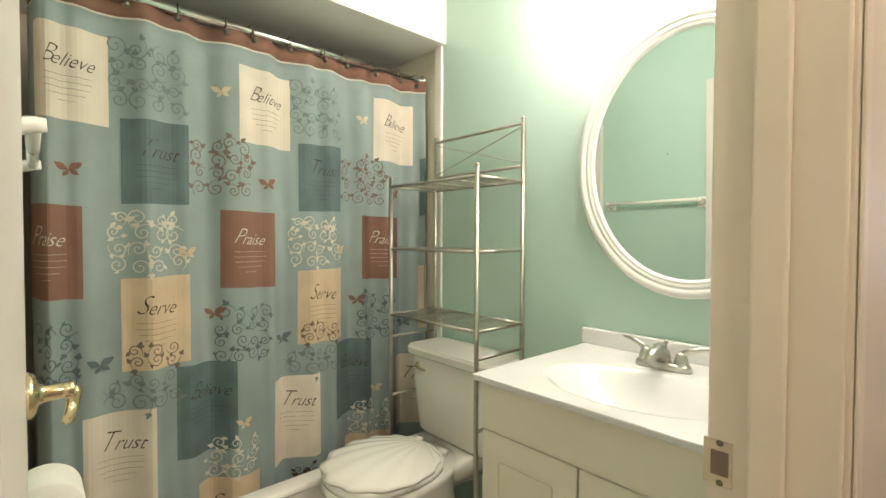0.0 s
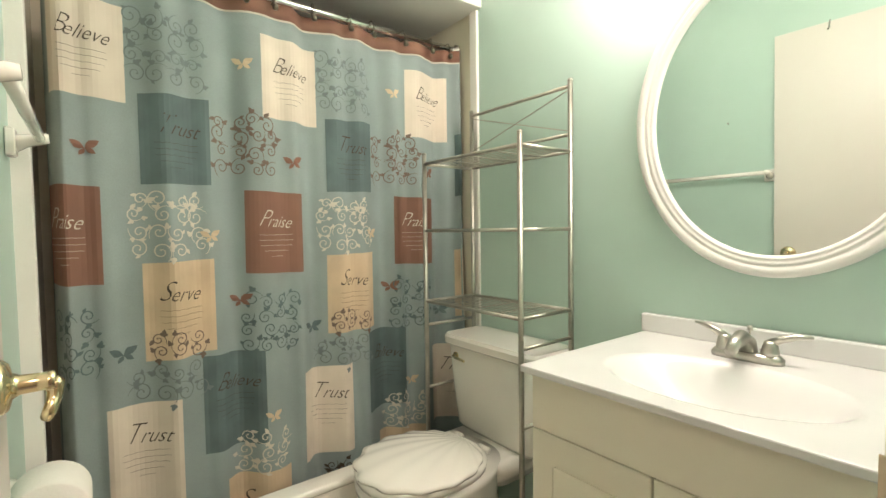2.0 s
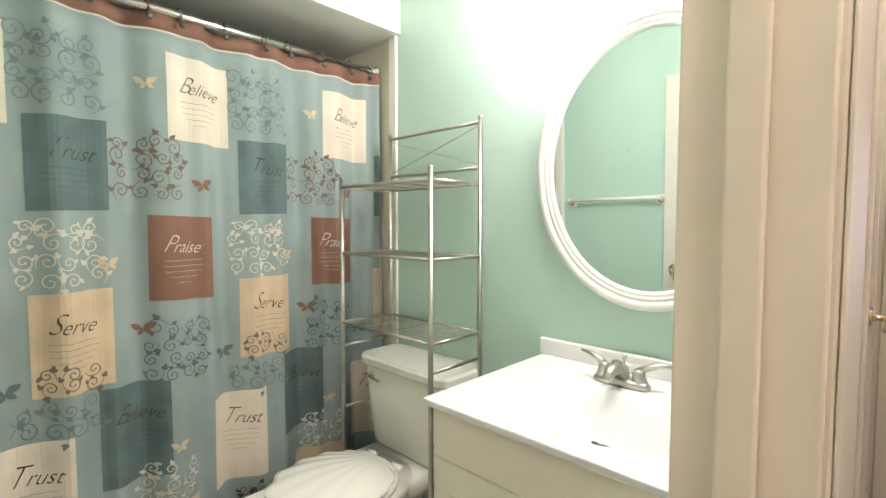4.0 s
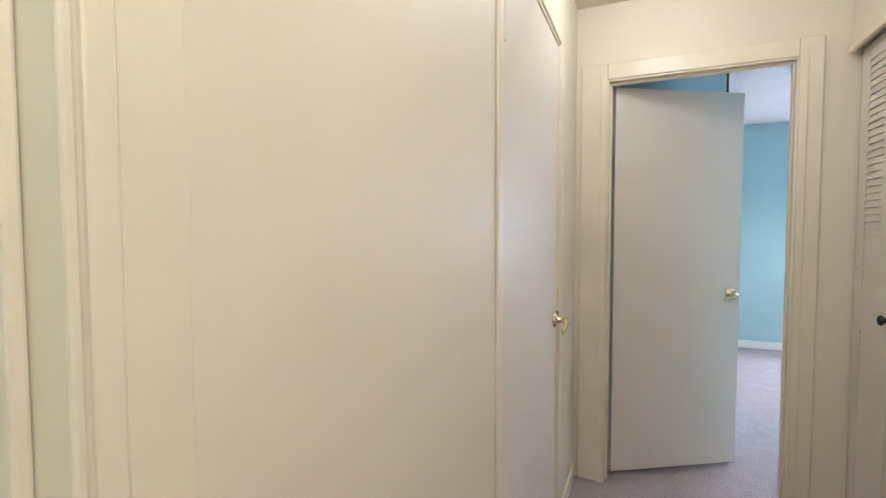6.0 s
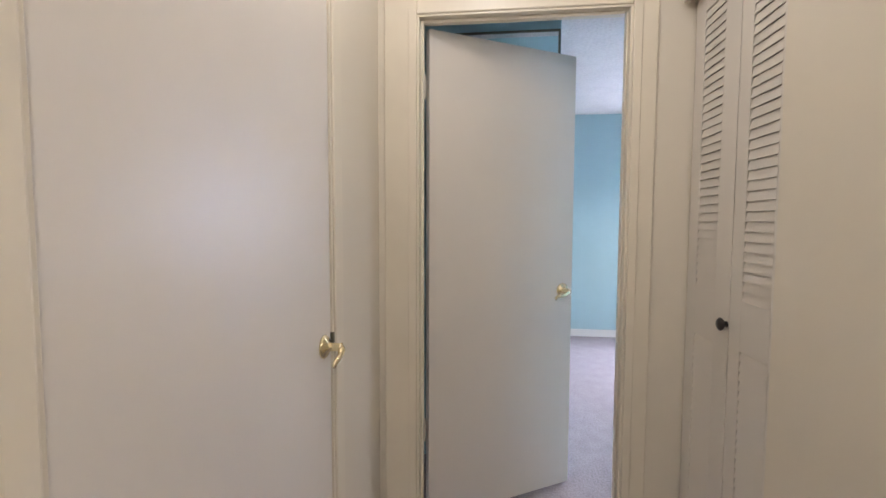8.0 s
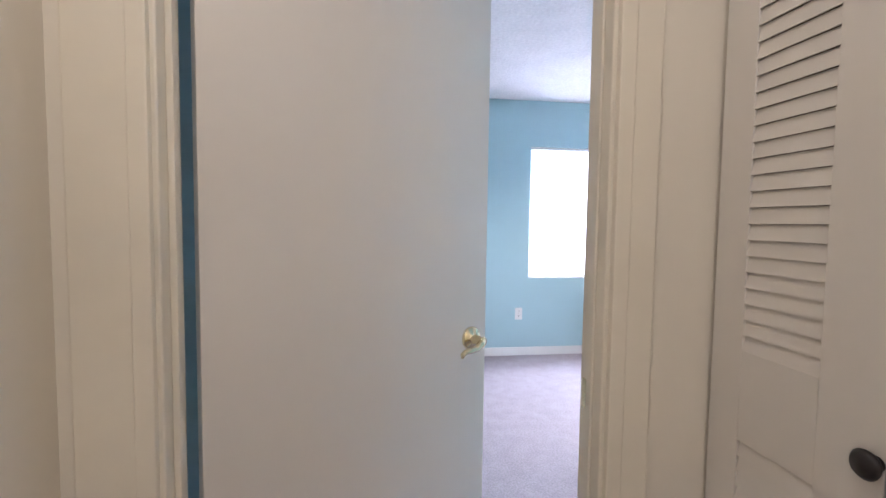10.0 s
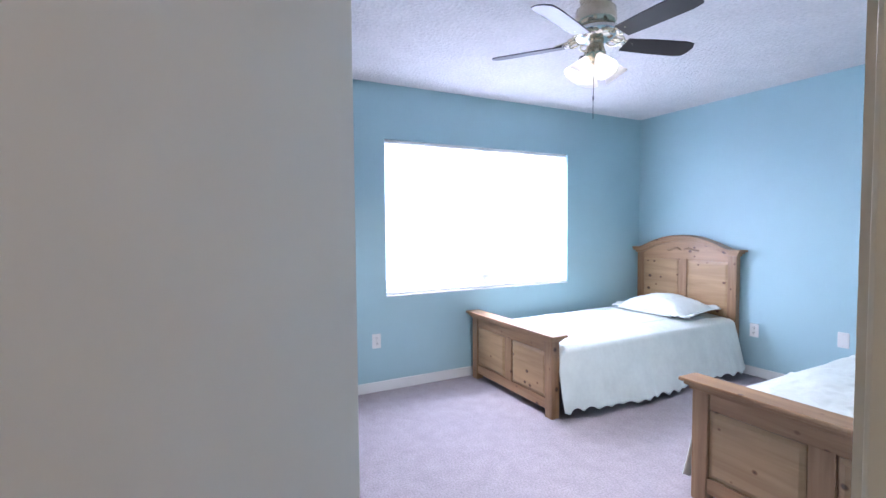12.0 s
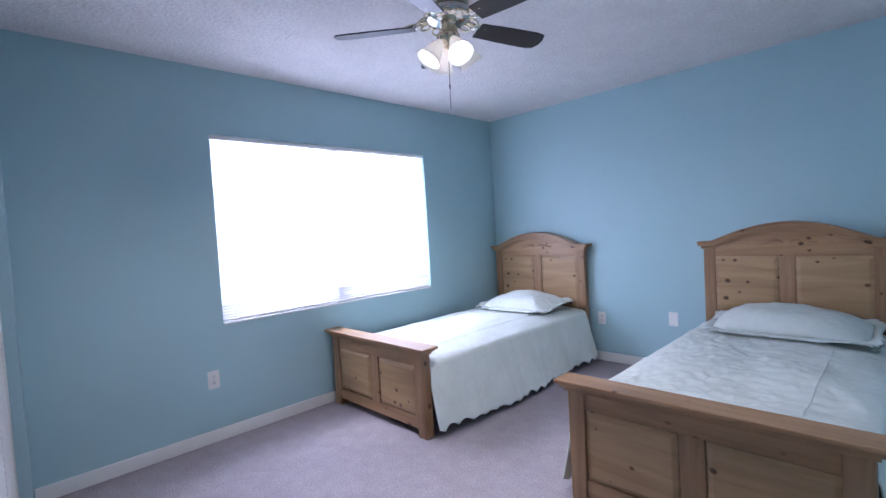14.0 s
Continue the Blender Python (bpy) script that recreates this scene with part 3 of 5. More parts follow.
def leaf_shape(x, z, ang, size, lift, bm=None):
    out = bmesh.new()
    vs = []
    for u, w in ((0, 0), (0.25, 0.22), (0.5, 0.30), (0.8, 0.14), (1, 0), (0.75, -0.18), (0.45, -0.24), (0.2, -0.12)):
        lx, lz = u * size, w * size
        vs.append(out.verts.new(on_cloth(x + lx * math.cos(ang) - lz * math.sin(ang), z + lx * math.sin(ang) + lz * math.cos(ang), lift)))
    out.faces.new(vs)
    return merge(bm, out)


def acanthus(x, z, ang, size, lift, bm=None):
    """Three lobes springing from one point."""
    for da, k in ((0.0, 1.0), (0.75, 0.62), (-0.75, 0.62)):
        bm = leaf_shape(x, z, ang + da, size * k, lift, bm)
    return bm


def scrollwork(cx, cz, w, h, seed, lift):
    """A vine of spirals on long curved stems with lobed leaves, filling a w by h field with a ragged edge."""
    rnd = random.Random(seed)
    bm = None
    cols, rows = max(2, int(round(w / 0.049))), max(1, int(round(h / 0.049)))
    for i in range(cols):
        for j in range(rows):
            x = cx + (i - (cols - 1) / 2) * w / cols + rnd.uniform(-0.010, 0.010)
            z = cz + (j - (rows - 1) / 2) * h / rows + rnd.uniform(-0.010, 0.010)
            if not CX0 + 0.02 < x < CX1 - 0.02:
                continue
            r0 = min(w / cols, h / rows) * rnd.uniform(0.36, 0.56)
            turn, start = (1 if (i + j) % 2 else -1), rnd.uniform(0, 6.28)
            pts, wid = [], []
            for k in range(-8, 24):
                f = k / 23
                a = start + turn * (f * 8.2 if k >= 0 else f * 4.0)
                r = r0 * (1 - 0.84 * f) if k >= 0 else r0 * (1 + 2.6 * f * f - 0.2 * f)
                pts.append((x + 0.9 * r * math.cos(a), z + r * math.sin(a)))
                wid.append(0.0013 + 0.0022 * math.sin(math.pi * (k + 8) / 31) if k < 21 else 0.0046)
            bm = ribbon(pts, wid, lift, bm)
            bm = acanthus(pts[6][0], pts[6][1], start + turn * 0.6, rnd.uniform(0.014, 0.025), lift, bm)
            if rnd.random() < 0.6:
                bm = leaf_shape(pts[14][0], pts[14][1], start + turn * 3.4, rnd.uniform(0.014, 0.024), lift, bm)
            if rnd.random() < 0.4:
                bm = acanthus(pts[0][0], pts[0][1], start - turn * 2.2, rnd.uniform(0.016, 0.024), lift, bm)
    return bm


def butterfly(x, z, s, lift):
    bm = leaf_shape(x, z, radians(35), s, lift)
    leaf_shape(x, z, radians(150), s * 0.95, lift, bm)
    leaf_shape(x, z, radians(-30), s * 0.7, lift, bm)
    leaf_shape(x, z, radians(-125), s * 0.6, lift, bm)
    return bm


def lettering(text, x0, z0, size, lift, shear=0.62):
    """The word as a mesh laid on the cloth: a tall thin capital, then small letters; left end at x0, baseline at z0."""
    whole = None
    along = 0.0
    for body, k, thin in ((text[0], 1.4, -0.0018), (text[1:], 1.0, -0.0006)):
        cu = bpy.data.curves.new("word", "FONT")
        cu.body, cu.size, cu.shear, cu.resolution_u, cu.offset = body, size * k, shear, 3, thin
        tmp = bpy.data.objects.new("word", cu)
        scene.collection.objects.link(tmp)
        dg = bpy.context.evaluated_depsgraph_get()
        me = bpy.data.meshes.new_from_object(tmp.evaluated_get(dg))
        bm = bmesh.new()
        bm.from_mesh(me)
        bmesh.ops.translate(bm, verts=bm.verts[:], vec=(along, 0, 0))
        along = max(v.co.x for v in bm.verts) - 0.031
        whole = merge(whole, bm)
        bpy.data.objects.remove(tmp)
        bpy.data.meshes.remove(me)
        bpy.data.curves.remove(cu)
    for cut, sg in ((CX0 + 0.004, -1), (CX1 - 0.004, 1)):
        bmesh.ops.bisect_plane(whole, geom=whole.verts[:] + whole.edges[:] + whole.faces[:], plane_co=((cut - x0) / 0.74, 0, 0), plane_no=(sg, 0, 0), clear_outer=True)
    for v in whole.verts:
        v.co = on_cloth(x0 + v.co.x * 0.74, z0 + v.co.y - v.co.x * 0.05, lift)
    return whole


curtain = thing("shower_curtain", "slate blue shower curtain printed with inspirational word panels", "shower curtain")
part("cloth", sheet(lambda u, v: on_cloth(CX0 + (CX1 - CX0) * u, 0.06 + 1.825 * v), 260, 40, 0.0012), CLOTH, curtain, "", True)
part("top_band", sheet(lambda u, v: on_cloth(CX0 + (CX1 - CX0) * u, 1.885 + 0.052 * v), 230, 2, 0.0012), P_BROWN, curtain, "russet header band", True)
part("band_piping", sheet(lambda u, v: on_cloth(CX0 + (CX1 - CX0) * u, 1.881 + 0.006 * v, 0.002), 230, 1), P_WHITE, curtain, "thin ivory piping")
PER = 0.573
PANELS = (("Believe", 0.748, 0.948, 1.548, 1.820, P_CREAM, P_INK), ("Trust", 0.403, 0.590, 1.315, 1.580, P_DARK, P_INK),
          ("Praise", 0.689, 0.879, 1.028, 1.303, P_BROWN, P_WHITE), ("Serve", 0.399, 0.591, 0.790, 1.082, P_TAN, P_INK),
          ("Believe", 0.550, 0.735, 0.455, 0.772, P_DARK, P_INK), ("Trust", 0.300, 0.483, 0.335, 0.665, P_CREAM, P_INK),
          ("Serve", 0.615, 0.819, 0.07, 0.352, P_TAN, P_INK))
SCROLLS = ((0.478, 1.715, 0.21, 0.21, P_DULL), (0.698, 1.455, 0.19, 0.20, P_SCROLL), (0.470, 1.195, 0.21, 0.20, P_WHITE), (0.768, 0.862, 0.19, 0.20, P_DARK),
           (0.734, 0.425, 0.17, 0.15, P_WHITE), (0.448, 0.235, 0.16, 0.13, P_INK), (0.49, 0.835, 0.15, 0.08, P_SCROLL), (0.46, 0.72, 0.2, 0.12, P_DULL))
FLIES = ((0.276, 1.405, 0.040, P_BROWN), (0.693, 1.715, 0.036, P_TAN), (0.583, 1.155, 0.036, P_TAN), (0.345, 0.815, 0.042, P_DARK), (0.672, 0.940, 0.040, P_BROWN), (0.756, 0.540, 0.034, P_TAN))
for k in (-1, 0, 1, 2):
    sh = k * PER
    for n, (word, x0, x1, z0, z1, paint, ink) in enumerate(PANELS):
        a, b = max(x0 + sh, CX0 + 0.002), min(x1 + sh, CX1 - 0.002)
        if b - a < 0.012:
            continue
        pn = part("print_panel", cloth_patch(a, b, z0, z1, 0.0022, skew=0.006 * (1 if n % 2 else -1)), paint, curtain)
        tx = x0 + sh + 0.032
        if tx + 0.06 > CX0 and tx + 0.05 < CX1:
            part("lettering", lettering(word, tx, z1 - 0.115, 0.060 if len(word) > 5 else 0.064, 0.004), ink, pn)
            bm = None
            for r in range(5):
                zz = z1 - 0.145 - r * 0.018
                ww = (0.115, 0.118, 0.11, 0.085, 0.04)[r]
                cx = (x0 + x1) / 2 + sh
                if cx - ww / 2 < CX0 or cx + ww / 2 > CX1:
                    continue
                bm = ribbon([(cx - ww / 2 + ww * q / 12, zz + 0.0012 * math.sin(q * 2.3 + r)) for q in range(13)], 0.0010, 0.004, bm)
            if bm is not None:
                part("fine_print", bm, ink if paint is not P_DARK else P_INK, pn)
    for n, (sx, sz, sw, shh, paint) in enumerate(SCROLLS):
        if CX0 < sx + sh < CX1:
            vine = scrollwork(sx + sh, sz, sw, shh, 10 + n, 0.0032)
            if vine is not None:
                part("scroll_print", vine, paint, curtain)
    for n, (fx, fz, fs, paint) in enumerate(FLIES):
        if CX0 + 0.04 < fx + sh < CX1 - 0.04:
            part("butterfly_print", butterfly(fx + sh, fz, fs, 0.0036), paint, curtain)

rod = thing("curtain_rod", "chrome shower curtain rod spanning the tub alcove", "curtain rod")
part("bar", tube([(LX - 0.004, 2.082, 1.945), (MX + 0.004, 2.082, 1.953)], 0.0125, None, 16), CHROME, rod, "", True)
for _x, _s in ((LX - 0.005, 1), (MX + 0.005, -1)):
    part("flange", lathe([(0, 0), (0.028, 0), (0.028, 0.008), (0.016, 0.014), (0.016, 0.03), (0, 0.03)], pose(_x, 2.082, 1.949, 0, 90 * _s, 0), None, 20), CHROME, rod, "", True)
_hook = None
for k in range(12):
    x = 0.185 + k * 0.1245
    if _hook is None:
        _hook = thing("curtain_hook", "bronze curtain ring hook with a ball end on the rod", "curtain hook", pose(x, 2.082, 1.949), "curtain hooks on the rod")
        ring = [(0, 0.021 * math.cos(a), 0.021 * math.sin(a) + 0.001) for a in [radians(d) for d in range(-160, 130, 24)]]
        part("wire", tube(ring + [(0, -0.024, -0.012), (0, -0.024, -0.03)], 0.0022, None, 6), BRONZE, _hook)
        part("ball", lathe([(0, -0.011), (0.007, -0.009), (0.0105, -0.002), (0.009, 0.006), (0.004, 0.011), (0, 0.011)], pose(0, -0.026, -0.036), None, 14), BRONZE, _hook, "", True)
    else:
        copy_thing(_hook, pose(x + 0.02 * math.sin(k * 2.1), 2.082, 1.949, 0, 0, 12 * math.sin(k * 1.7)))

# bathtub
tub = thing("bathtub", "white enamelled bathtub behind the curtain", "bathtub")
part("apron", box((LX + 0.003, 1.935, 0.004), (MX - 0.014, 1.975, 0.30), 0.006), PORCELAIN, tub)
part("rim", box((LX + 0.003, 1.925, 0.29), (MX - 0.014, 2.01, 0.318), 0.012, None, 3), PORCELAIN, tub, "rounded tub rim", True)
part("basin", box((LX + 0.003, 2.25, 0.05), (MX - 0.014, 2.78, 0.30), 0.02), PORCELAIN, tub)

# over-toilet rack
rack = thing("storage_rack", "satin steel over-toilet shelf rack with wire shelves", "shelf rack")
RF, RB, RL, RR = 1.303, 1.545, 1.935, 1.443
for x, y, top in ((RF, RL, 1.452), (RF, RR, 1.452), (RB, RL, 1.648), (RB, RR, 1.648)):
    post = part("post", tube([(x, y, 0.004), (x, y, top)], 0.0085, None, 12), STEEL, rack, "", True)
    part("finial", lathe([(0.0085, 0), (0.0095, 0.003), (0.007, 0.008), (0, 0.01)], pose(x, y, top), None, 12), STEEL, post, "", True)
for z in (1.418, 1.164, 0.893):
    part("shelf_rail", tube([(RF, RL, z), (RF, RR, z)], 0.0062, None, 10), STEEL, rack, "", True)
    part("shelf_rail", tube([(RB, RL, z), (RB, RR, z)], 0.0055, None, 10), STEEL, rack, "", True)
    for y in (RL, RR):
        part("side_rail", tube([(RF, y, z), (RB, y, z)], 0.0062, None, 10), STEEL, rack, "", True)
    for k in range(1, 10):
        x = RF + (RB - RF) * k / 10
        part("shelf_wire", tube([(x, RL, z + 0.003), (x, RR, z + 0.003)], 0.0017, None, 6), STEEL, rack)
    for y in (RL - 0.125, (RL + RR) / 2, RR + 0.125):
        part("cross_wire", tube([(RF, y, z - 0.001), (RB, y, z - 0.001)], 0.0022, None, 6), STEEL, rack)
for y in (RL, RR):
    part("side_rail", tube([(RF, y, 0.80), (RB, y, 0.80)], 0.006, None, 10), STEEL, rack, "", True)
    part("side_rail", tube([(RF, y, 0.555), (RB, y, 0.555)], 0.006, None, 10), STEEL, rack, "", True)
for z in (1.632, 1.475):
    part("back_rail", tube([(RB, RL, z), (RB, RR, z)], 0.0062, None, 10), STEEL, rack, "", True)
part("cross_brace", tube([(RB + 0.002, RL, 1.622), (RB + 0.002, RR, 1.485)], 0.002, None, 6), STEEL, rack)
part("cross_brace", tube([(RB - 0.002, RL, 1.485), (RB - 0.002, RR, 1.622)], 0.002, None, 6), STEEL, rack)

# toilet
toilet = thing("toilet", "white porcelain toilet with a scallop-shell lid", "toilet")
TY = 1.685


def loft(sections, bm=None, n=28):
    """Skins rounded-rectangle rings: each is cx, cy, z, half x, half y, roundness."""
    out = bmesh.new()
    rings = []
    for cx, cy, z, hx, hy, p in sections:
        ring = []
        for k in range(n):
            a = 2 * math.pi * k / n
            c, s = math.cos(a), math.sin(a)
            ring.append(out.verts.new((cx + hx * math.copysign(abs(c) ** p, c), cy + hy * math.copysign(abs(s) ** p, s), z)))
        rings.append(ring)
    for a, b in zip(rings, rings[1:]):
        for k in range(n):
            out.faces.new((a[k], a[(k + 1) % n], b[(k + 1) % n], b[k]))
    out.faces.new(rings[0][::-1])
    out.faces.new(rings[-1])
    return merge(bm, out)


part("tank", loft([(1.478, TY, 0.40, 0.072, 0.185, 0.3), (1.478, TY, 0.42, 0.084, 0.20, 0.3), (1.476, TY, 0.56, 0.092, 0.215, 0.28), (1.475, TY, 0.722, 0.098, 0.228, 0.26)], None, 40), PORCELAIN, toilet, "", True)
part("tank_lid", loft([(1.474, TY, 0.722, 0.100, 0.232, 0.22), (1.473, TY, 0.728, 0.108, 0.242, 0.22), (1.473, TY, 0.752, 0.109, 0.243, 0.22), (1.473, TY, 0.764, 0.102, 0.236, 0.22)], None, 40), PORCELAIN, toilet)
_lev = part("flush_lever", lathe([(0, 0), (0.014, 0), (0.014, 0.006), (0.006, 0.01), (0.006, 0.018), (0, 0.018)], pose(1.381, TY + 0.165, 0.685, 0, -90, 0), None, 16), BRASS, toilet, "small brass flush lever")
part("arm", tube([(1.368, TY + 0.165, 0.685), (1.362, TY + 0.15, 0.683), (1.362, TY + 0.10, 0.678)], [0.005, 0.006, 0.005]), BRASS, _lev)
part("bowl", loft([(1.26, TY, 0.004, 0.20, 0.105, 0.5), (1.26, TY, 0.03, 0.20, 0.10, 0.5), (1.24, TY, 0.16, 0.17, 0.09, 0.6), (1.17, TY, 0.28, 0.21, 0.13, 0.75), (1.13, TY, 0.37, 0.245, 0.172, 0.85), (1.13, TY, 0.405, 0.25, 0.178, 0.85)]), PORCELAIN, toilet, "", True)
part("shelf", loft([(1.44, TY, 0.30, 0.12, 0.11, 0.4), (1.43, TY, 0.36, 0.14, 0.15, 0.35), (1.43, TY, 0.402, 0.145, 0.16, 0.35)]), PORCELAIN, toilet, "", True)
part("seat", loft([(1.10, TY, 0.406, 0.215, 0.180, 0.9), (1.10, TY, 0.428, 0.218, 0.184, 0.9), (1.10, TY, 0.432, 0.205, 0.172, 0.9)]), PORCELAIN, toilet, "", True)


def shell(u, v):
    """Scallop: ribs fanning from the hinge to a lobed lip; u round the fan, v from hinge to lip."""
    a = (u - 0.5) * radians(196)
    ox, ax, ay = 1.093, 0.205, 0.188
    hx = 1.278
    # distance from the hinge point to the oval lip along this rib
    c, s = -math.cos(a), math.sin(a)
    A, Bq, Cq = (c / ax) ** 2 + (s / ay) ** 2, 2 * (hx - ox) * c / ax ** 2, ((hx - ox) / ax) ** 2 - 1
    d = (-Bq + math.sqrt(max(0.0, Bq * Bq - 4 * A * Cq))) / (2 * A)
    rib = 0.5 - 0.5 * math.cos(u * 2 * math.pi * 13)
    d *= 1.0 + 0.035 * rib * v
    x, y = hx + d * v * c, TY + d * v * s
    r = math.sqrt(((x - ox) / ax) ** 2 + ((y - TY) / ay) ** 2)
    z = 0.440 + 0.026 * max(0.0, 1 - r ** 2.6) + 0.0035 * rib * v
    return (x, y, z)


part("shell_lid", sheet(shell, 130, 18, 0.011), PORCELAIN, toilet, "ribbed scallop-shell toilet lid", True)
for _y in (TY - 0.07, TY + 0.07):
    part("hinge", tube([(1.305, _y - 0.02, 0.43), (1.305, _y + 0.02, 0.43)], 0.011, None, 10), PORCELAIN, toilet, "", True)
part("water_hose", tube([(1.50, TY - 0.22, 0.40), (1.50, TY - 0.225, 0.30), (1.51, TY - 0.235, 0.2), (1.53, TY - 0.24, 0.14), (1.58, TY - 0.24, 0.13)], 0.005), STEEL, toilet, "braided supply hose")
brush = thing("toilet_brush_holder", "dark plastic toilet brush holder on the floor", "brush holder", pose(1.50, 1.905, 0.003))
part("cup", lathe([(0, 0), (0.05, 0), (0.055, 0.02), (0.048, 0.12), (0.052, 0.30), (0.03, 0.31), (0, 0.31)]), BLACK, brush, "", True)

# vanity
VY0, VY1, VX, VZ = 0.566, 1.195, 1.036, 0.862
vanity = thing("vanity_cabinet", "cream laminate bathroom vanity with two panelled doors", "vanity")
part("body", boxes(((VX + 0.035, VY0 + 0.004, 0.10), (MX - 0.002, VY1 - 0.012, 0.72)), ((VX + 0.035, VY0 + 0.004, 0.72), (VX + 0.053, VY1 - 0.012, VZ - 0.016)),
                   ((VX + 0.053, VY1 - 0.030, 0.72), (MX - 0.002, VY1 - 0.012, VZ - 0.016)), ((VX + 0.053, VY0 + 0.004, 0.72), (MX - 0.002, VY0 + 0.022, VZ - 0.016)), ((VX + 0.09, VY0 + 0.004, 0.004), (MX - 0.002, VY1 - 0.012, 0.10))), CABINET, vanity)
part("drawer_front", box((VX + 0.018, VY0 + 0.01, 0.722), (VX + 0.034, VY1 - 0.016, 0.842), 0.003), CABINET, vanity)
for a, b in ((VY0 + 0.01, 0.899), (0.903, VY1 - 0.016)):
    dr = part("door", box((VX + 0.018, a, 0.11), (VX + 0.034, b, 0.7195), 0.003), CABINET, vanity)
    part("raised_panel", box((VX + 0.012, a + 0.06, 0.17), (VX + 0.0182, b - 0.06, 0.655), 0.006), CABINET, dr)
part("seam", boxes(((VX + 0.030, VY0 + 0.012, 0.712), (VX + 0.036, VY1 - 0.018, 0.724))), GAP, vanity)

counter = thing("washbasin", "white cultured marble vanity top with integral oval basin", "washbasin")
SCX, SCY, SAX, SAY = 1.245, 0.875, 0.150, 0.215


def top_z(x, y):
    r = math.sqrt(((x - SCX) / SAX) ** 2 + ((y - SCY) / SAY) ** 2)
    return VZ - 0.122 * max(0.0, 1 - (r / 1.04) ** 2) ** 1.3


part("slab", sheet(lambda u, v: (VX + (MX - 0.002 - VX) * u, VY0 + (VY1 - VY0) * v, top_z(VX + (MX - 0.002 - VX) * u, VY0 + (VY1 - VY0) * v)), 70, 80), MARBLE, counter, "", True)
part("front_edge", box((VX - 0.003, VY0, VZ - 0.016), (VX + 0.008, VY1 + 0.001, VZ + 0.0005), 0.003), MARBLE, counter)
part("side_edge", box((VX + 0.002, VY1 - 0.010, VZ - 0.016), (MX - 0.002, VY1 + 0.001, VZ - 0.0008), 0.002), MARBLE, counter)
part("backsplash", box((MX - 0.022, VY0, VZ - 0.002), (MX - 0.002, VY1 + 0.012, VZ + 0.052), 0.005), MARBLE, counter)
part("drain", lathe([(0, 0), (0.021, 0), (0.024, 0.002), (0.020, 0.004), (0.017, 0.002), (0, 0.006)], pose(1.300, SCY, top_z(1.300, SCY) + 0.001, 0, 14, 0), None, 24), CHROME, counter, "", True)
# black ring paints the shade round the stopper
part("drain_gap", lathe([(0.016, 0), (0.020, 0), (0.020, 0.0045), (0.016, 0.0045)], pose(1.300, SCY, top_z(1.300, SCY) + 0.001, 0, 14, 0), None, 24), DARK, counter)

faucet = thing("faucet", "brushed nickel two-lever centerset faucet on the vanity top", "faucet", pose(1.455, 0.893, VZ) @ Matrix.Scale(0.88, 4))
part("base", loft([(0, 0, 0.0, 0.026, 0.082, 0.7), (0, 0, 0.012, 0.027, 0.083, 0.7), (0, 0, 0.022, 0.022, 0.076, 0.7)]), NICKEL, faucet, "", True)
part("spout", tube([(0.005, 0, 0.015), (-0.005, 0, 0.045), (-0.035, 0, 0.062), (-0.075, 0, 0.055), (-0.108, 0, 0.036)], [0.024, 0.023, 0.020, 0.016, 0.012], None, 16), NICKEL, faucet, "", True)
part("lift_rod", tube([(0.02, 0, 0.02), (0.02, 0, 0.072), (0.02, 0, 0.073), (0.02, 0, 0.085)], [0.0025, 0.0025, 0.007, 0.006]), NICKEL, faucet, "", True)
for s in (1, -1):
    hd = part("handle_post", lathe([(0.021, 0.018), (0.020, 0.03), (0.016, 0.048), (0.013, 0.056), (0, 0.06)], pose(0, 0.052 * s, 0), None, 20), NICKEL, faucet, "", True)
    part("lever", tube([(0, 0.052 * s, 0.052), (0.004, 0.075 * s, 0.064), (0.012, 0.105 * s, 0.074), (0.018, 0.135 * s, 0.076)], [0.011, 0.009, 0.008, 0.004], None, 10), NICKEL, hd, "", True)

# oval mirror
mirror = thing("wall_mirror", "oval wall mirror in a white ridged frame", "mirror", pose(MX - 0.0075, 0.882, 1.443, 0, -0.95, 0))
MA, MB = 0.338, 0.402


def oval_ring(profile, n=96):
    """Sweeps (inset, height) pairs round the oval; height is off the wall."""
    out = bmesh.new()
    rings = []
    for k in range(n):
        a = 2 * math.pi * k / n
        rings.append([out.verts.new((-h, (MA - d) * math.cos(a), (MB - d) * math.sin(a))) for d, h in profile])
    for i in range(n):
        r, q = rings[i], rings[(i + 1) % n]
        for j in range(len(profile) - 1):
            out.faces.new((r[j], r[j + 1], q[j + 1], q[j]))
    return out


part("frame", oval_ring([(d * 0.8, h) for d, h in [(0, 0.001), (0, 0.018), (0.004, 0.024), (0.018, 0.028), (0.030, 0.024), (0.034, 0.020), (0.038, 0.022), (0.046, 0.022), (0.050, 0.016), (0.054, 0.018), (0.060, 0.016), (0.066, 0.009), (0.066, 0.003)]]), FRAME_WHITE, mirror, "white lacquered ridged frame", True)
_g = bmesh.new()
_g.faces.new([_g.verts.new((-0.0075, (MA - 0.051) * math.cos(2 * math.pi * k / 96), (MB - 0.051) * math.sin(2 * math.pi * k / 96))) for k in range(96)][::-1])
part("mirror_glass", _g, MIRROR, mirror, "silvered oval glass")

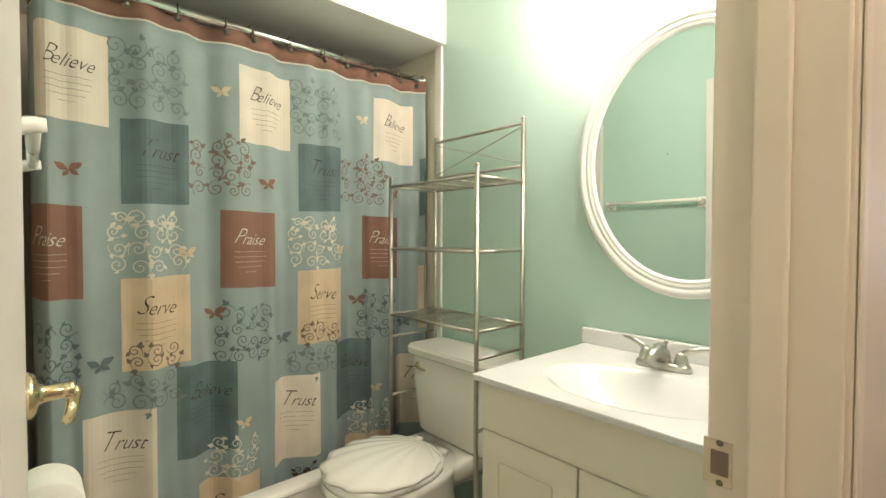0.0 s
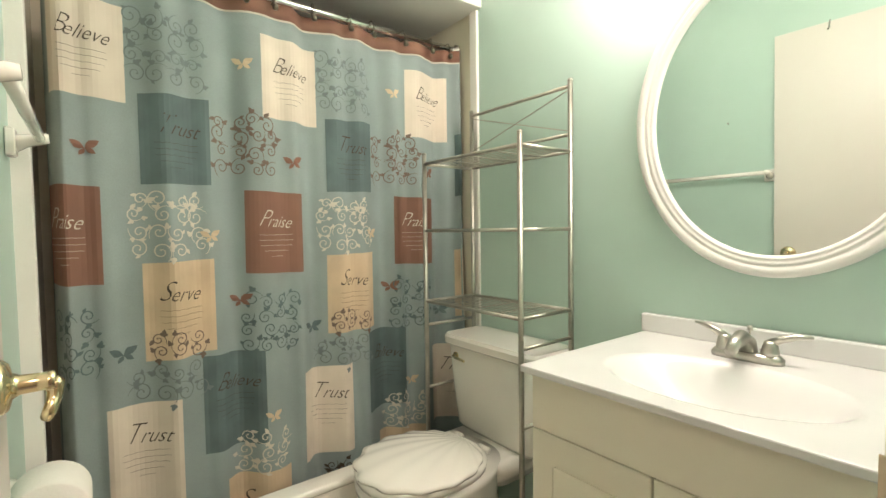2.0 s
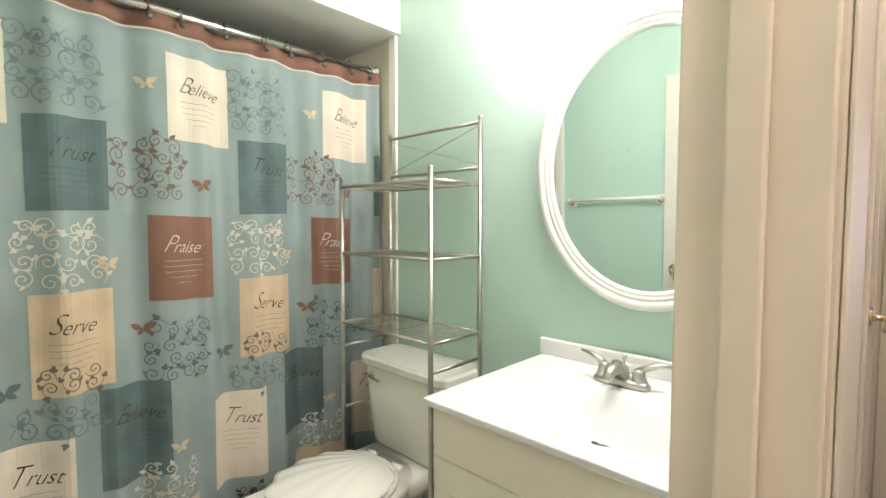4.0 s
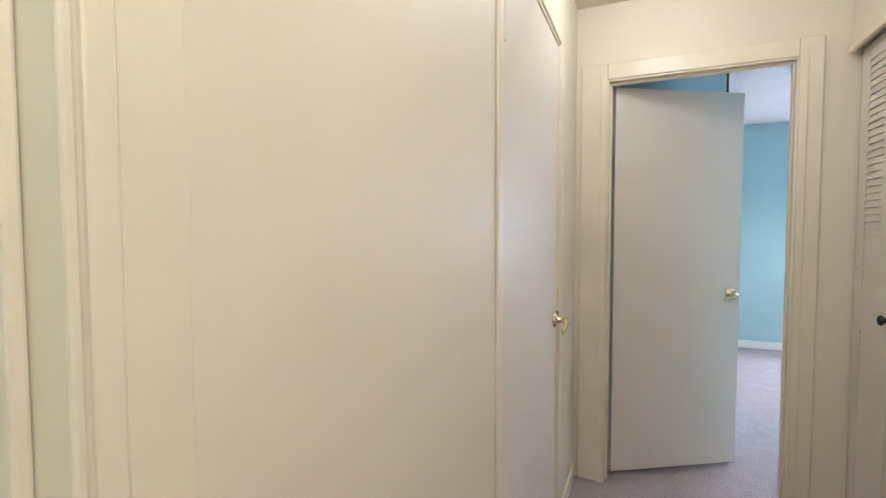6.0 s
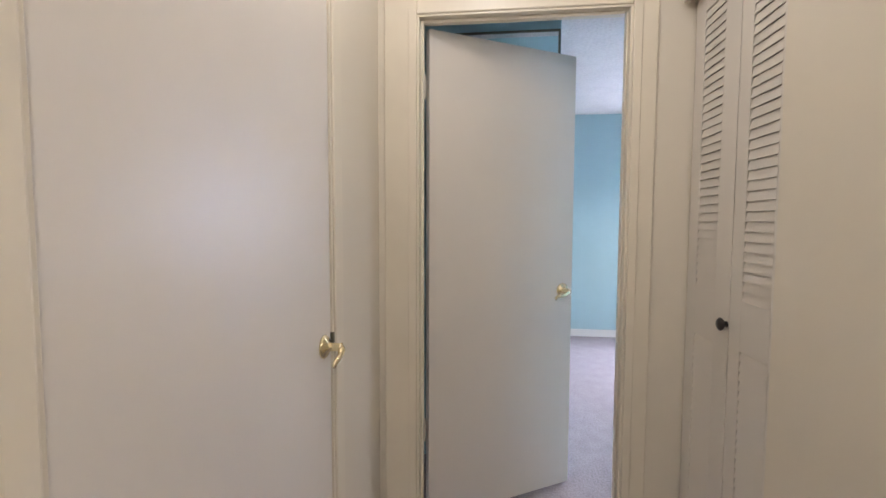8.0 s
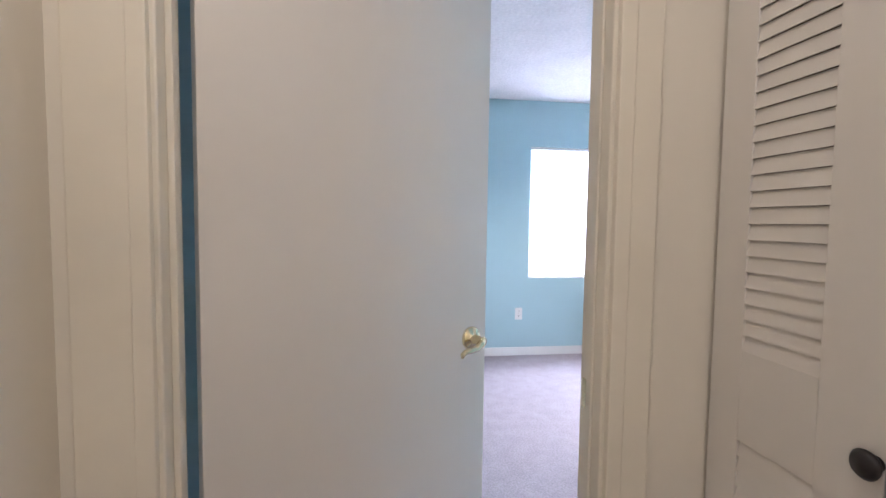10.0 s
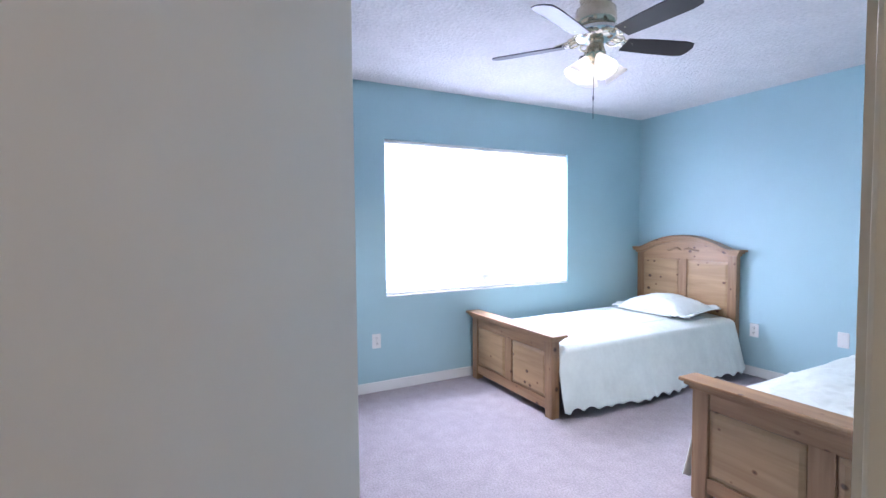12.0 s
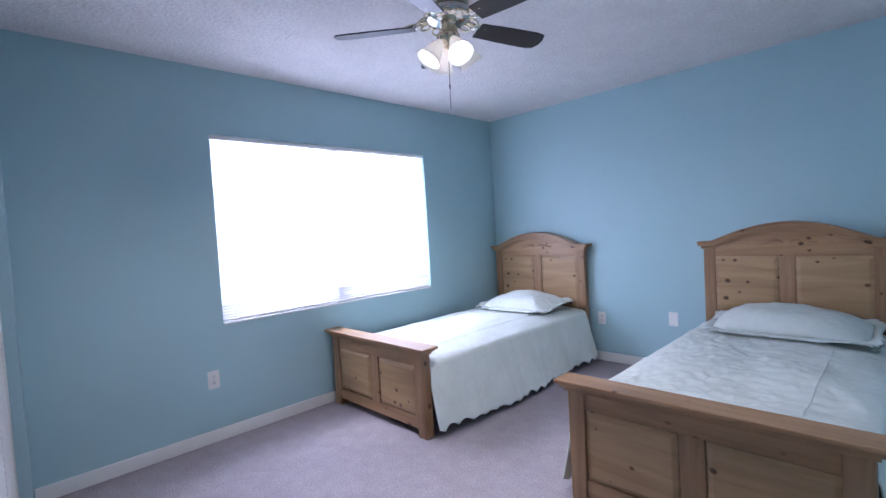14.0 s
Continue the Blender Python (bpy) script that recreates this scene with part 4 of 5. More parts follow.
# vanity light over the mirror
vlight = thing("vanity_light", "wall light bar with three glowing globes over the mirror", "wall light", pose(MX, 0.88, 2.12))
part("backplate", box((-0.03, -0.38, -0.055), (-0.001, 0.38, 0.055), 0.006), CHROME, vlight)
for _y in (-0.26, 0.0, 0.26):
    part("socket", lathe([(0, 0), (0.028, 0), (0.024, 0.03), (0.02, 0.06), (0, 0.06)], pose(-0.03, _y, 0, 0, -135, 0), None, 18), CHROME, vlight, "", True)

# towel bar on the west wall
towel_bar = thing("towel_bar", "white ceramic and plastic towel bar on the aqua wall", "towel bar")
for _y in (1.865, 1.325):
    br = part("bracket", loft([(LX + 0.008, _y, 1.340, 0.006, 0.024, 0.3), (LX + 0.010, _y, 1.343, 0.009, 0.026, 0.3), (LX + 0.010, _y, 1.397, 0.009, 0.026, 0.3), (LX + 0.008, _y, 1.400, 0.006, 0.028, 0.3)]), PORCELAIN, towel_bar)
    part("arm", tube([(LX + 0.012, _y, 1.368), (LX + 0.035, _y, 1.376), (LX + 0.060, _y, 1.383), (LX + 0.074, _y, 1.384)], [0.020, 0.014, 0.013, 0.011], None, 14), PORCELAIN, br, "", True)
part("bar", tube([(LX + 0.058, 1.865, 1.383), (LX + 0.058, 1.325, 1.383)], 0.0105, None, 12), PORCELAIN, towel_bar, "white plastic bar", True)
nail = tagged(part("wall_nail", tube([(LX + 0.0, 1.52, 1.66), (LX + 0.012, 1.52, 1.664)], 0.003), STEEL), "small bent nail stuck in the aqua wall", "nail")

# toilet paper holder
tp = thing("toilet_paper_holder", "white wall holder with a full paper roll", "paper holder")
part("bracket", tube([(LX + 0.001, 1.60, 0.70), (LX + 0.035, 1.60, 0.70), (LX + 0.066, 1.595, 0.695)], [0.035, 0.02, 0.014], None, 14), PORCELAIN, tp, "", True)
part("bracket", tube([(LX + 0.001, 1.46, 0.70), (LX + 0.035, 1.46, 0.70), (LX + 0.066, 1.465, 0.695)], [0.035, 0.02, 0.014], None, 14), PORCELAIN, tp, "", True)
_roll = lathe([(0.020, -0.052), (0.058, -0.052), (0.060, -0.048), (0.060, 0.048), (0.058, 0.052), (0.020, 0.052)], pose(LX + 0.066, 1.53, 0.695, 90, 0, 0), None, 32)
part("paper_roll", _roll, PAPER, tp, "full white paper roll", True)
part("core", tube([(LX + 0.066, 1.474, 0.695), (LX + 0.066, 1.586, 0.695)], 0.021, None, 16), GAP, tp)

# ---- bedroom: closet, window, trims ----
# closet block: return wall beside the door and front wall with header
RX, CYN, CYF = 3.775, -0.325, -0.507


def cy(x):
    return CYN + (CYF - CYN) * (x - RX) / (WX - RX)


structure("wall_closet_return", box((RX, CYN, 0), (RX + 0.10, 0.46, CEIL)), BLUE, "sky blue return wall of the bedroom closet", "wall")


def closet_wall(x0, x1, z0, z1, back=0.10):
    return slab([(x0, cy(x0)), (x1, cy(x1)), (x1, cy(x1) + back), (x0, cy(x0) + back)], z0, z1, (0, 1, 2))


structure("wall_closet_front", closet_wall(RX + 0.10, 4.55, 0, CEIL), BLUE, "sky blue closet front wall", "wall")
structure("wall_closet_header", closet_wall(4.55, WX, 2.12, CEIL), BLUE, "sky blue header over the bedroom closet", "wall")
structure("wall_closet_jamb", closet_wall(6.40, WX, 0, 2.12), BLUE, "sky blue narrow closet jamb", "wall")
# shade of the closet interior, painted on as near-black
structure("wall_closet_back", box((RX + 0.10, 0.40, 0), (WX, 0.459, CEIL)), DARK, "bedroom closet back coloured near black for shade", "wall")
_ang = math.degrees(math.atan2(CYF - CYN, WX - RX))
for _k in range(4):
    _x = 4.56 + 0.46 * (_k + 1)
    bf = thing("bifold_door", "white louvred bifold door of the bedroom closet", "closet door", pose(_x - 0.46, cy(_x - 0.46) + 0.045, 0.0, 0, 0, _ang), "bifold panels of the bedroom closet")
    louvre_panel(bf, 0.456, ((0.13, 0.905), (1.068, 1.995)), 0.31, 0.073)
# bronze-framed mirror on the return wall
tall = thing("framed_mirror", "tall mirror in a thin bronze frame on the closet wall", "mirror")
part("mirror_glass", box((RX - 0.012, CYN + 0.015, 0.35), (RX - 0.006, 0.25, 2.242)), MIRROR, tall, "silvered glass")
part("frame_rail", box((RX - 0.018, CYN + 0.004, 2.242), (RX - 0.001, 0.26, 2.254), 0.003), BRONZE, tall)
part("frame_rail", box((RX - 0.022, CYN + 0.004, 0.325), (RX - 0.001, 0.26, 0.35), 0.003), BRONZE, tall)
part("frame_stile", box((RX - 0.022, CYN + 0.004, 0.35), (RX - 0.001, CYN + 0.015, 2.242), 0.003), BRONZE, tall)
part("frame_stile", box((RX - 0.018, 0.25, 0.35), (RX - 0.001, 0.26, 2.242), 0.003), BRONZE, tall)

# window with a pale sill, sashes and a lowered blind
window = thing("window_1", "wide bedroom window with white frame behind blinds", "window", None, "", "structure")
for a, b in (((WX + 0.07, WY0, WZ0), (WX + 0.11, WY0 + 0.04, WZ1)), ((WX + 0.07, WY1 - 0.04, WZ0), (WX + 0.11, WY1, WZ1)),
             ((WX + 0.07, WY0 + 0.04, WZ0), (WX + 0.11, WY1 - 0.04, WZ0 + 0.045)), ((WX + 0.07, WY0 + 0.04, WZ1 - 0.045), (WX + 0.11, WY1 - 0.04, WZ1))):
    part("window_frame", box(a, b, 0.003), PLASTIC, window)
part("mullion", box((WX + 0.068, -2.50, WZ0 + 0.045), (WX + 0.112, -2.40, WZ1 - 0.045), 0.003), PLASTIC, window)
for a, b in ((WY0 + 0.04, -2.50), (-2.40, WY1 - 0.04)):
    gl = part("pane", box((WX + 0.088, a, WZ0 + 0.045), (WX + 0.092, b, WZ1 - 0.045)), GLASS, window)
    gl.visible_shadow = False
part("window_sill", box((WX - 0.008, WY0 + 0.002, WZ0 - 0.002), (WX + 0.069, WY1 - 0.002, WZ0 + 0.010), 0.003), MARBLE, window, "pale marble sill")

blind = thing("window_blind", "lowered white mini blind filled with daylight", "window blind")
part("headrail", box((WX + 0.012, WY0 + 0.006, WZ1 - 0.030), (WX + 0.045, WY1 - 0.006, WZ1 - 0.002), 0.002), PLASTIC, blind)
for _y in (-2.86, -2.23):
    part("valance_clip", box((WX + 0.006, _y - 0.012, WZ1 - 0.032), (WX + 0.012, _y + 0.012, WZ1 - 0.001), 0.001), PLASTIC, blind)
part("bottom_rail", box((WX + 0.015, WY0 + 0.010, WZ0 + 0.013), (WX + 0.042, WY1 - 0.010, WZ0 + 0.030), 0.003), PLASTIC, blind)
_me = None
_z = WZ1 - 0.045
_n = 0
while _z > WZ0 + 0.038:
    if _me is None:
        s = part("slat", sheet(lambda u, v: (-0.0105 + 0.021 * u, WY0 + 0.010 + (WY1 - WY0 - 0.020) * v, 0.0022 * math.sin(u * math.pi)), 3, 1), SLAT, blind)
        _me = s.data
    else:
        s = new("slat", _me)
        s.parent = blind
    # lowest slats look dimmer through the greyer, less translucent copy
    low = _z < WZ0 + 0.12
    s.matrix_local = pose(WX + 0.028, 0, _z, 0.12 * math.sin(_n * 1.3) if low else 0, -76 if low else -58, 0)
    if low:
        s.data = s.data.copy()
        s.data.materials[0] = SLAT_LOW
    _z -= 0.0195
    _n += 1
for _y in (-3.15, -2.45, -1.75):
    part("ladder_cord", tube([(WX + 0.014, _y, WZ0 + 0.02), (WX + 0.014, _y, WZ1 - 0.03)], 0.0009, None, 5), PLASTIC, blind)

for a, b in (((WX - 0.013, SY + 0.013, 0), (WX - 0.001, CYF - 0.004, 0.082)), ((EB + 0.001, SY + 0.001, 0), (WX - 0.001, SY + 0.013, 0.082)),
             ((EB + 0.001, SY + 0.013, 0), (EB + 0.013, BJ0 - 0.09, 0.082))):
    structure("baseboard", box(a, b, 0.004), PLASTIC, "white painted bedroom baseboard", "baseboard")
structure("trim_bedroom_door", boxes(((EB + 0.001, BJ0 - 0.085, 0), (EB + 0.010, BJ0 - 0.016, 2.14)), ((EB + 0.001, BJ1 + 0.006, 0), (EB + 0.014, BJ1 + 0.085, 2.14)),
                                     ((EB + 0.001, BJ0 - 0.006, 2.066), (EB + 0.014, BJ1 + 0.006, 2.14))), TRIM, "cream enamelled casing on the bedroom side", "trim")


def outlet(name, m, blank=False):
    """A wall plate; local z points out of the wall, local y up."""
    o = thing(name, "white blank wall plate on blue wall" if blank else "white duplex outlet plate on blue wall", "wall plate" if blank else "outlet", m)
    part("plate", loft([(0, 0, 0.0, 0.036, 0.058, 0.12), (0, 0, 0.004, 0.036, 0.058, 0.12), (0, 0, 0.006, 0.033, 0.055, 0.12)]), PLASTIC, o)
    if not blank:
        for yy in (0.021, -0.021):
            r = part("receptacle", loft([(0, yy, 0.006, 0.017, 0.014, 0.6), (0, yy, 0.0085, 0.0165, 0.0135, 0.6)]), PLASTIC, o)
            part("slots", boxes(((-0.008, yy - 0.001, 0.0083), (-0.005, yy + 0.008, 0.009)), ((0.005, yy - 0.001, 0.0083), (0.008, yy + 0.008, 0.009)), ((-0.002, yy - 0.009, 0.0083), (0.002, yy - 0.005, 0.009))), DARK, r)
    else:
        part("cover", box((-0.016, -0.032, 0.006), (0.016, 0.032, 0.0085), 0.001), PLASTIC, o)
    for yy in ((0.0,) if not blank else (0.045, -0.045)):
        part("screw", lathe([(0, 0), (0.003, 0), (0.002, 0.001), (0, 0.001)], pose(0, yy, 0.006), None, 8), STEEL, o)
    return o


outlet("wall_outlet", pose(WX, -1.416, 0.408, 90, 0, -90))
outlet("wall_outlet", pose(5.365, SY, 0.397, 90, 0, 180))
outlet("wall_plate", pose(4.74, SY, 0.444, 90, 0, 180), True)

# ---- beds ----
HALF, CORN = 0.518, 0.569


def arch(x, base, rise, half=0.464):
    t = abs(x) / half
    return base + (rise * (1 - t * t) ** 1.15 if t < 1 else 0.0)


def bed(label, m):
    """A twin bedstead: local y = 0 at the wall side of the headboard, the footboard at y = 2.12."""
    b = thing("bed", label, "bed", m, "pair of pine beds")
    # headboard
    xs = [-0.455 + 0.91 * k / 40 for k in range(41)]
    outline = [(-0.455, 0.30)] + [(0.455, 0.30)] + [(x, arch(x, 1.035, 0.125)) for x in reversed(xs)]
    hb = part("headboard", slab(outline, 0.030, 0.060), PINE_X, b, "knotty pine arched headboard")
    for s in (-1, 1):
        part("post", box((s * HALF if s < 0 else 0.440, 0.018, 0.0), (-0.440 if s < 0 else HALF, 0.075, 1.04), 0.005), PINE_Z, b)
    part("stile", box((-0.045, 0.058, 0.42), (0.045, 0.070, 0.995), 0.002), PINE_Z, hb)
    part("rail", slab([(-0.451, 0.985), (0.451, 0.985)] + [(x, arch(x, 1.035, 0.125) - 0.004) for x in reversed(xs) if abs(x) <= 0.451], 0.0582, 0.0705), PINE_X, hb)
    for s in (-1, 1):
        a0, a1 = (0.052, 0.443) if s > 0 else (-0.443, -0.052)
        bm = box((a0, 0.058, 0.43), (a1, 0.066, 0.975))
        top = [f for f in bm.faces if f.normal.y > 0.9]
        r = bmesh.ops.inset_region(bm, faces=top, thickness=0.035, depth=0.0)
        bmesh.ops.translate(bm, verts=list({v for f in top for v in f.verts}), vec=(0, 0.008, 0))
        part("raised_panel", bm, PINE_PANEL, hb)
    # cornice: stacked mouldings following the arch
    cx = [-CORN + 2 * CORN * k / 60 for k in range(61)]
    for n, (lo, hi, y0, y1, cut) in enumerate(((0.0, 0.022, 0.012, 0.092, 0.025), (0.022, 0.040, 0.006, 0.108, 0.010), (0.040, 0.058, 0.0, 0.122, 0.0))):
        xx = [x for x in cx if abs(x) <= CORN - cut]
        out = [(x, arch(x, 1.032, 0.125) + lo) for x in xx] + [(x, arch(x, 1.032, 0.125) + hi) for x in reversed(xx)]
        part("cornice", slab(out, y0, y1, (0, 2, 1), 0.004), PINE_X, hb, "stepped pine cornice moulding")
    car = None
    for s in (-1, 1):
        car = tube([(s * 0.02, 0.072, 1.075), (s * 0.06, 0.073, 1.088), (s * 0.10, 0.073, 1.078), (s * 0.14, 0.073, 1.066), (s * 0.17, 0.072, 1.072)], [0.006, 0.012, 0.008, 0.010, 0.004], car, 8)
    part("carving", car, PINE_X, hb, "small carved leaf scroll", True)
    # footboard
    F = 2.125
    fb = part("footboard", box((-0.45, F - 0.035, 0.06), (0.45, F - 0.010, 0.53)), PINE_X, b, "knotty pine panelled footboard")
    for s in (-1, 1):
        x0, x1 = (-HALF, -0.437) if s < 0 else (0.437, HALF)
        bm = box((x0, F - 0.055, 0.0), (x1, F + 0.012, 0.535), 0.004)
        for v in bm.verts:
            if v.co.z < 0.06:
                v.co.x += (0.010 if s < 0 else -0.010) * (1 if (v.co.x > (x0 + x1) / 2) == (s < 0) else 0) * -1
        part("post", bm, PINE_Z, b)
    part("stile", box((-0.045, F - 0.011, 0.10), (0.045, F + 0.002, 0.46), 0.002), PINE_Z, fb)
    part("rail", box((-0.449, F - 0.011, 0.452), (0.449, F + 0.003, 0.535), 0.002), PINE_X, fb)
    part("rail", box((-0.449, F - 0.011, 0.052), (0.449, F + 0.003, 0.125), 0.002), PINE_X, fb)
    for s in (-1, 1):
        a0, a1 = (0.052, 0.441) if s > 0 else (-0.441, -0.052)
        bm = box((a0, F - 0.011, 0.132), (a1, F - 0.004, 0.446))
        top = [f for f in bm.faces if f.normal.y > 0.9]
        bmesh.ops.inset_region(bm, faces=top, thickness=0.030, depth=0.0)
        bmesh.ops.translate(bm, verts=list({v for f in top for v in f.verts}), vec=(0, 0.009, 0))
        part("raised_panel", bm, PINE_PANEL, fb)
    for lo, hi, w, d0, d1 in ((0.530, 0.547, HALF + 0.012, F - 0.065, F + 0.024), (0.547, 0.562, HALF + 0.03, F - 0.075, F + 0.036), (0.562, 0.580, CORN, F - 0.085, F + 0.046)):
        part("cap_rail", box((-w, d0, lo), (w, d1, hi), 0.004), PINE_X, fb, "stepped pine cap rail")
    for s in (-1, 1):
        part("side_rail", box((s * 0.49 if s < 0 else 0.465, 0.07, 0.24), (-0.465 if s < 0 else 0.49, F - 0.05, 0.36), 0.003), PINE_X, b)
    part("mattress", box((-0.455, 0.085, 0.26), (0.455, F - 0.075, 0.472), 0.03, None, 3), PLASTIC, b)
    return b


def bedspread(label, m, seed, rumple=1.0, drop=0.035):
    """A quilted throw over the mattress, sides hanging to the carpet with a scalloped hem."""
    rnd = random.Random(seed)
    ph = rnd.uniform(0, 6)
    sp = thing("bedspread", label, "bedspread", m, "bedspreads on the pine beds")
    top, hw = 0.494, 0.490

    def surf(u, v):
        y = 0.10 + (2.062 - 0.10) * v
        edge = max(0.0, (y - 1.93) / 0.132)
        foot = max(0.0, (y - 2.0) / 0.062)
        crown = 0.020 * math.sin(math.pi * min(1, max(0, (y - 0.1) / 1.85)))
        s = (u - 0.5) * 2
        a = abs(s)
        sg = -1 if s < 0 else 1
        if a < 0.46:
            x = sg * hw * a / 0.46
            z = top + crown * (1 - (a / 0.46) ** 2) + rumple * (0.006 * noise.noise((x * 4 + ph, y * 4, 0)) + 0.006 * abs(noise.noise((x * 9, y * 11 + ph, 1))) + 0.004 * abs(noise.noise((x * 19 + y * 6, y * 17 - x * 5, 7))) + 0.002 * noise.noise((x * 25, y * 25, 3)))
            z -= 0.018 * (a / 0.46) ** 6
        else:
            f = (a - 0.46) / 0.54
            hem = drop + (0.024 + 0.008 * math.sin(y * 7)) * abs(math.sin(math.pi * y / 0.115 + ph)) + 0.012 * math.sin(y * 3 + ph) + 0.02 * edge ** 3
            if f < 0.14:
                g = f / 0.14 * math.pi / 2
                x, z = sg * (hw + 0.040 * math.sin(g)), top - 0.018 - 0.040 * (1 - math.cos(g))
            else:
                g = (f - 0.14) / 0.86
                z = (top - 0.058) * (1 - g) + hem * g
                rip = math.sin(y * 17 + ph + 2 * g) * 0.012 + math.sin(y * 39 + 1.7 * ph) * 0.004
                flare = 0.09 + 0.02 * math.sin(y * 5 + ph) - 0.02 * edge ** 3
                x = sg * (hw + 0.040 + (flare * g + rip * g))
            y += 0.028 * v ** 8 * min(1.0, f * 3)
        return (x, y, z - 0.03 * foot)

    part("quilt", sheet(surf, 150, 170, 0.006), SPREAD, sp, "", True)
    # corded seams running down the top
    for sx in (-0.30, 0.30):
        pts = []
        for k in range(60):
            u = 0.5 + sx / hw * 0.23
            p = surf(u, 0.02 + 0.94 * k / 59)
            pts.append((p[0], p[1], p[2] + 0.001))
        part("seam_cord", tube(pts, 0.0022, None, 6), SPREAD, sp, "", True)
    if rumple > 1.2:
        def layer(u, v):
            w = 0.5 + (0.03 + 0.02 * math.sin(v * 7 + 1) + 0.41 * u) / hw * 0.23
            p = surf(w, 0.30 + 0.66 * v)
            return (p[0], p[1], p[2] + 0.002 + 0.003 * min(1, u * 3, (1 - u) * 8, v * 6) + 0.003 * noise.noise((u * 6, v * 9, 11)) + 0.003 * abs(noise.noise((u * 13, v * 17, 4))))
        part("folded_layer", sheet(layer, 70, 90), SPREAD, sp, "wrinkled folded layer of the bedspread", True)
    return sp


def pillow(label, m, seed, half=0.36, plump=0.15):
    """A full cushion sloping down from the headboard, with a scalloped border lying on the spread."""
    rnd = random.Random(seed)
    ph = rnd.uniform(0, 6)
    pl = thing("pillow", label, "pillow", m, "pillows in matching shams")

    def height(a, b):
        h = max(0.0, 1 - abs(a) ** 2.6) ** 0.75 * max(0.0, 1 - abs(b) ** 3.6) ** 0.6
        skew = 1.0 - 0.16 * a * math.cos(ph)
        crease = 0.010 * abs(noise.noise((a * 4 + ph, b * 3, 5))) + 0.006 * noise.noise((a * 9, b * 8 + ph, 2))
        return (plump * skew + 0.02 * noise.noise((a * 1.8 + ph, b * 1.6, seed))) * h + crease * min(1, h * 3)

    def cushion(u, v):
        a, b = (u - 0.5) * 2, (v - 0.5) * 2
        sq = 1 - 0.05 * (a * a * b * b)
        return (a * half * sq, 0.235 * b * sq, 0.010 + height(a, b))

    part("cushion", sheet(cushion, 80, 52, 0.004), SPREAD, pl, "", True)
    n = 220

    def border(u, v):
        k = u * 2 * math.pi
        c, s = math.cos(k), math.sin(k)
        px, py = math.copysign(abs(c) ** 0.3, c), math.copysign(abs(s) ** 0.3, s)
        w = abs(math.sin(k * 13))
        wide = 0.045 + 0.026 * w
        z = 0.012 * (1 - v) + v * (0.014 + 0.014 * max(0.0, math.sin(k * 6 + ph)) + 0.006 * math.sin(k * 15) ** 2) + 0.01 * math.sin(v * math.pi)
        return (px * (half - 0.012 + wide * v), py * (0.226 + wide * v), z)

    part("flange", sheet(border, n, 4, 0.003), SPREAD, pl, "scalloped sham border", True)
    return pl


B1 = pose(5.992, SY + 0.012, 0)
B2 = pose(3.955, SY + 0.012, 0)
bed("knotty pine twin bed beside the window wall", B1)
bedspread("pale mint quilted bedspread hanging to the carpet", B1, 3, 1.15)
pillow("pillow in a pale mint scalloped sham", B1 @ pose(-0.050, 0.400, 0.534, -4, 0, 1), 4, 0.350, 0.115)
bed("knotty pine twin bed near the doorway", B2)
bedspread("rumpled pale mint quilted bedspread with folded cover", B2, 8, 2.8)
pillow("pillow in a wrinkled mint sham against the headboard", B2 @ pose(-0.05, 0.400, 0.540, -4, 0, -1), 9, 0.400, 0.125)

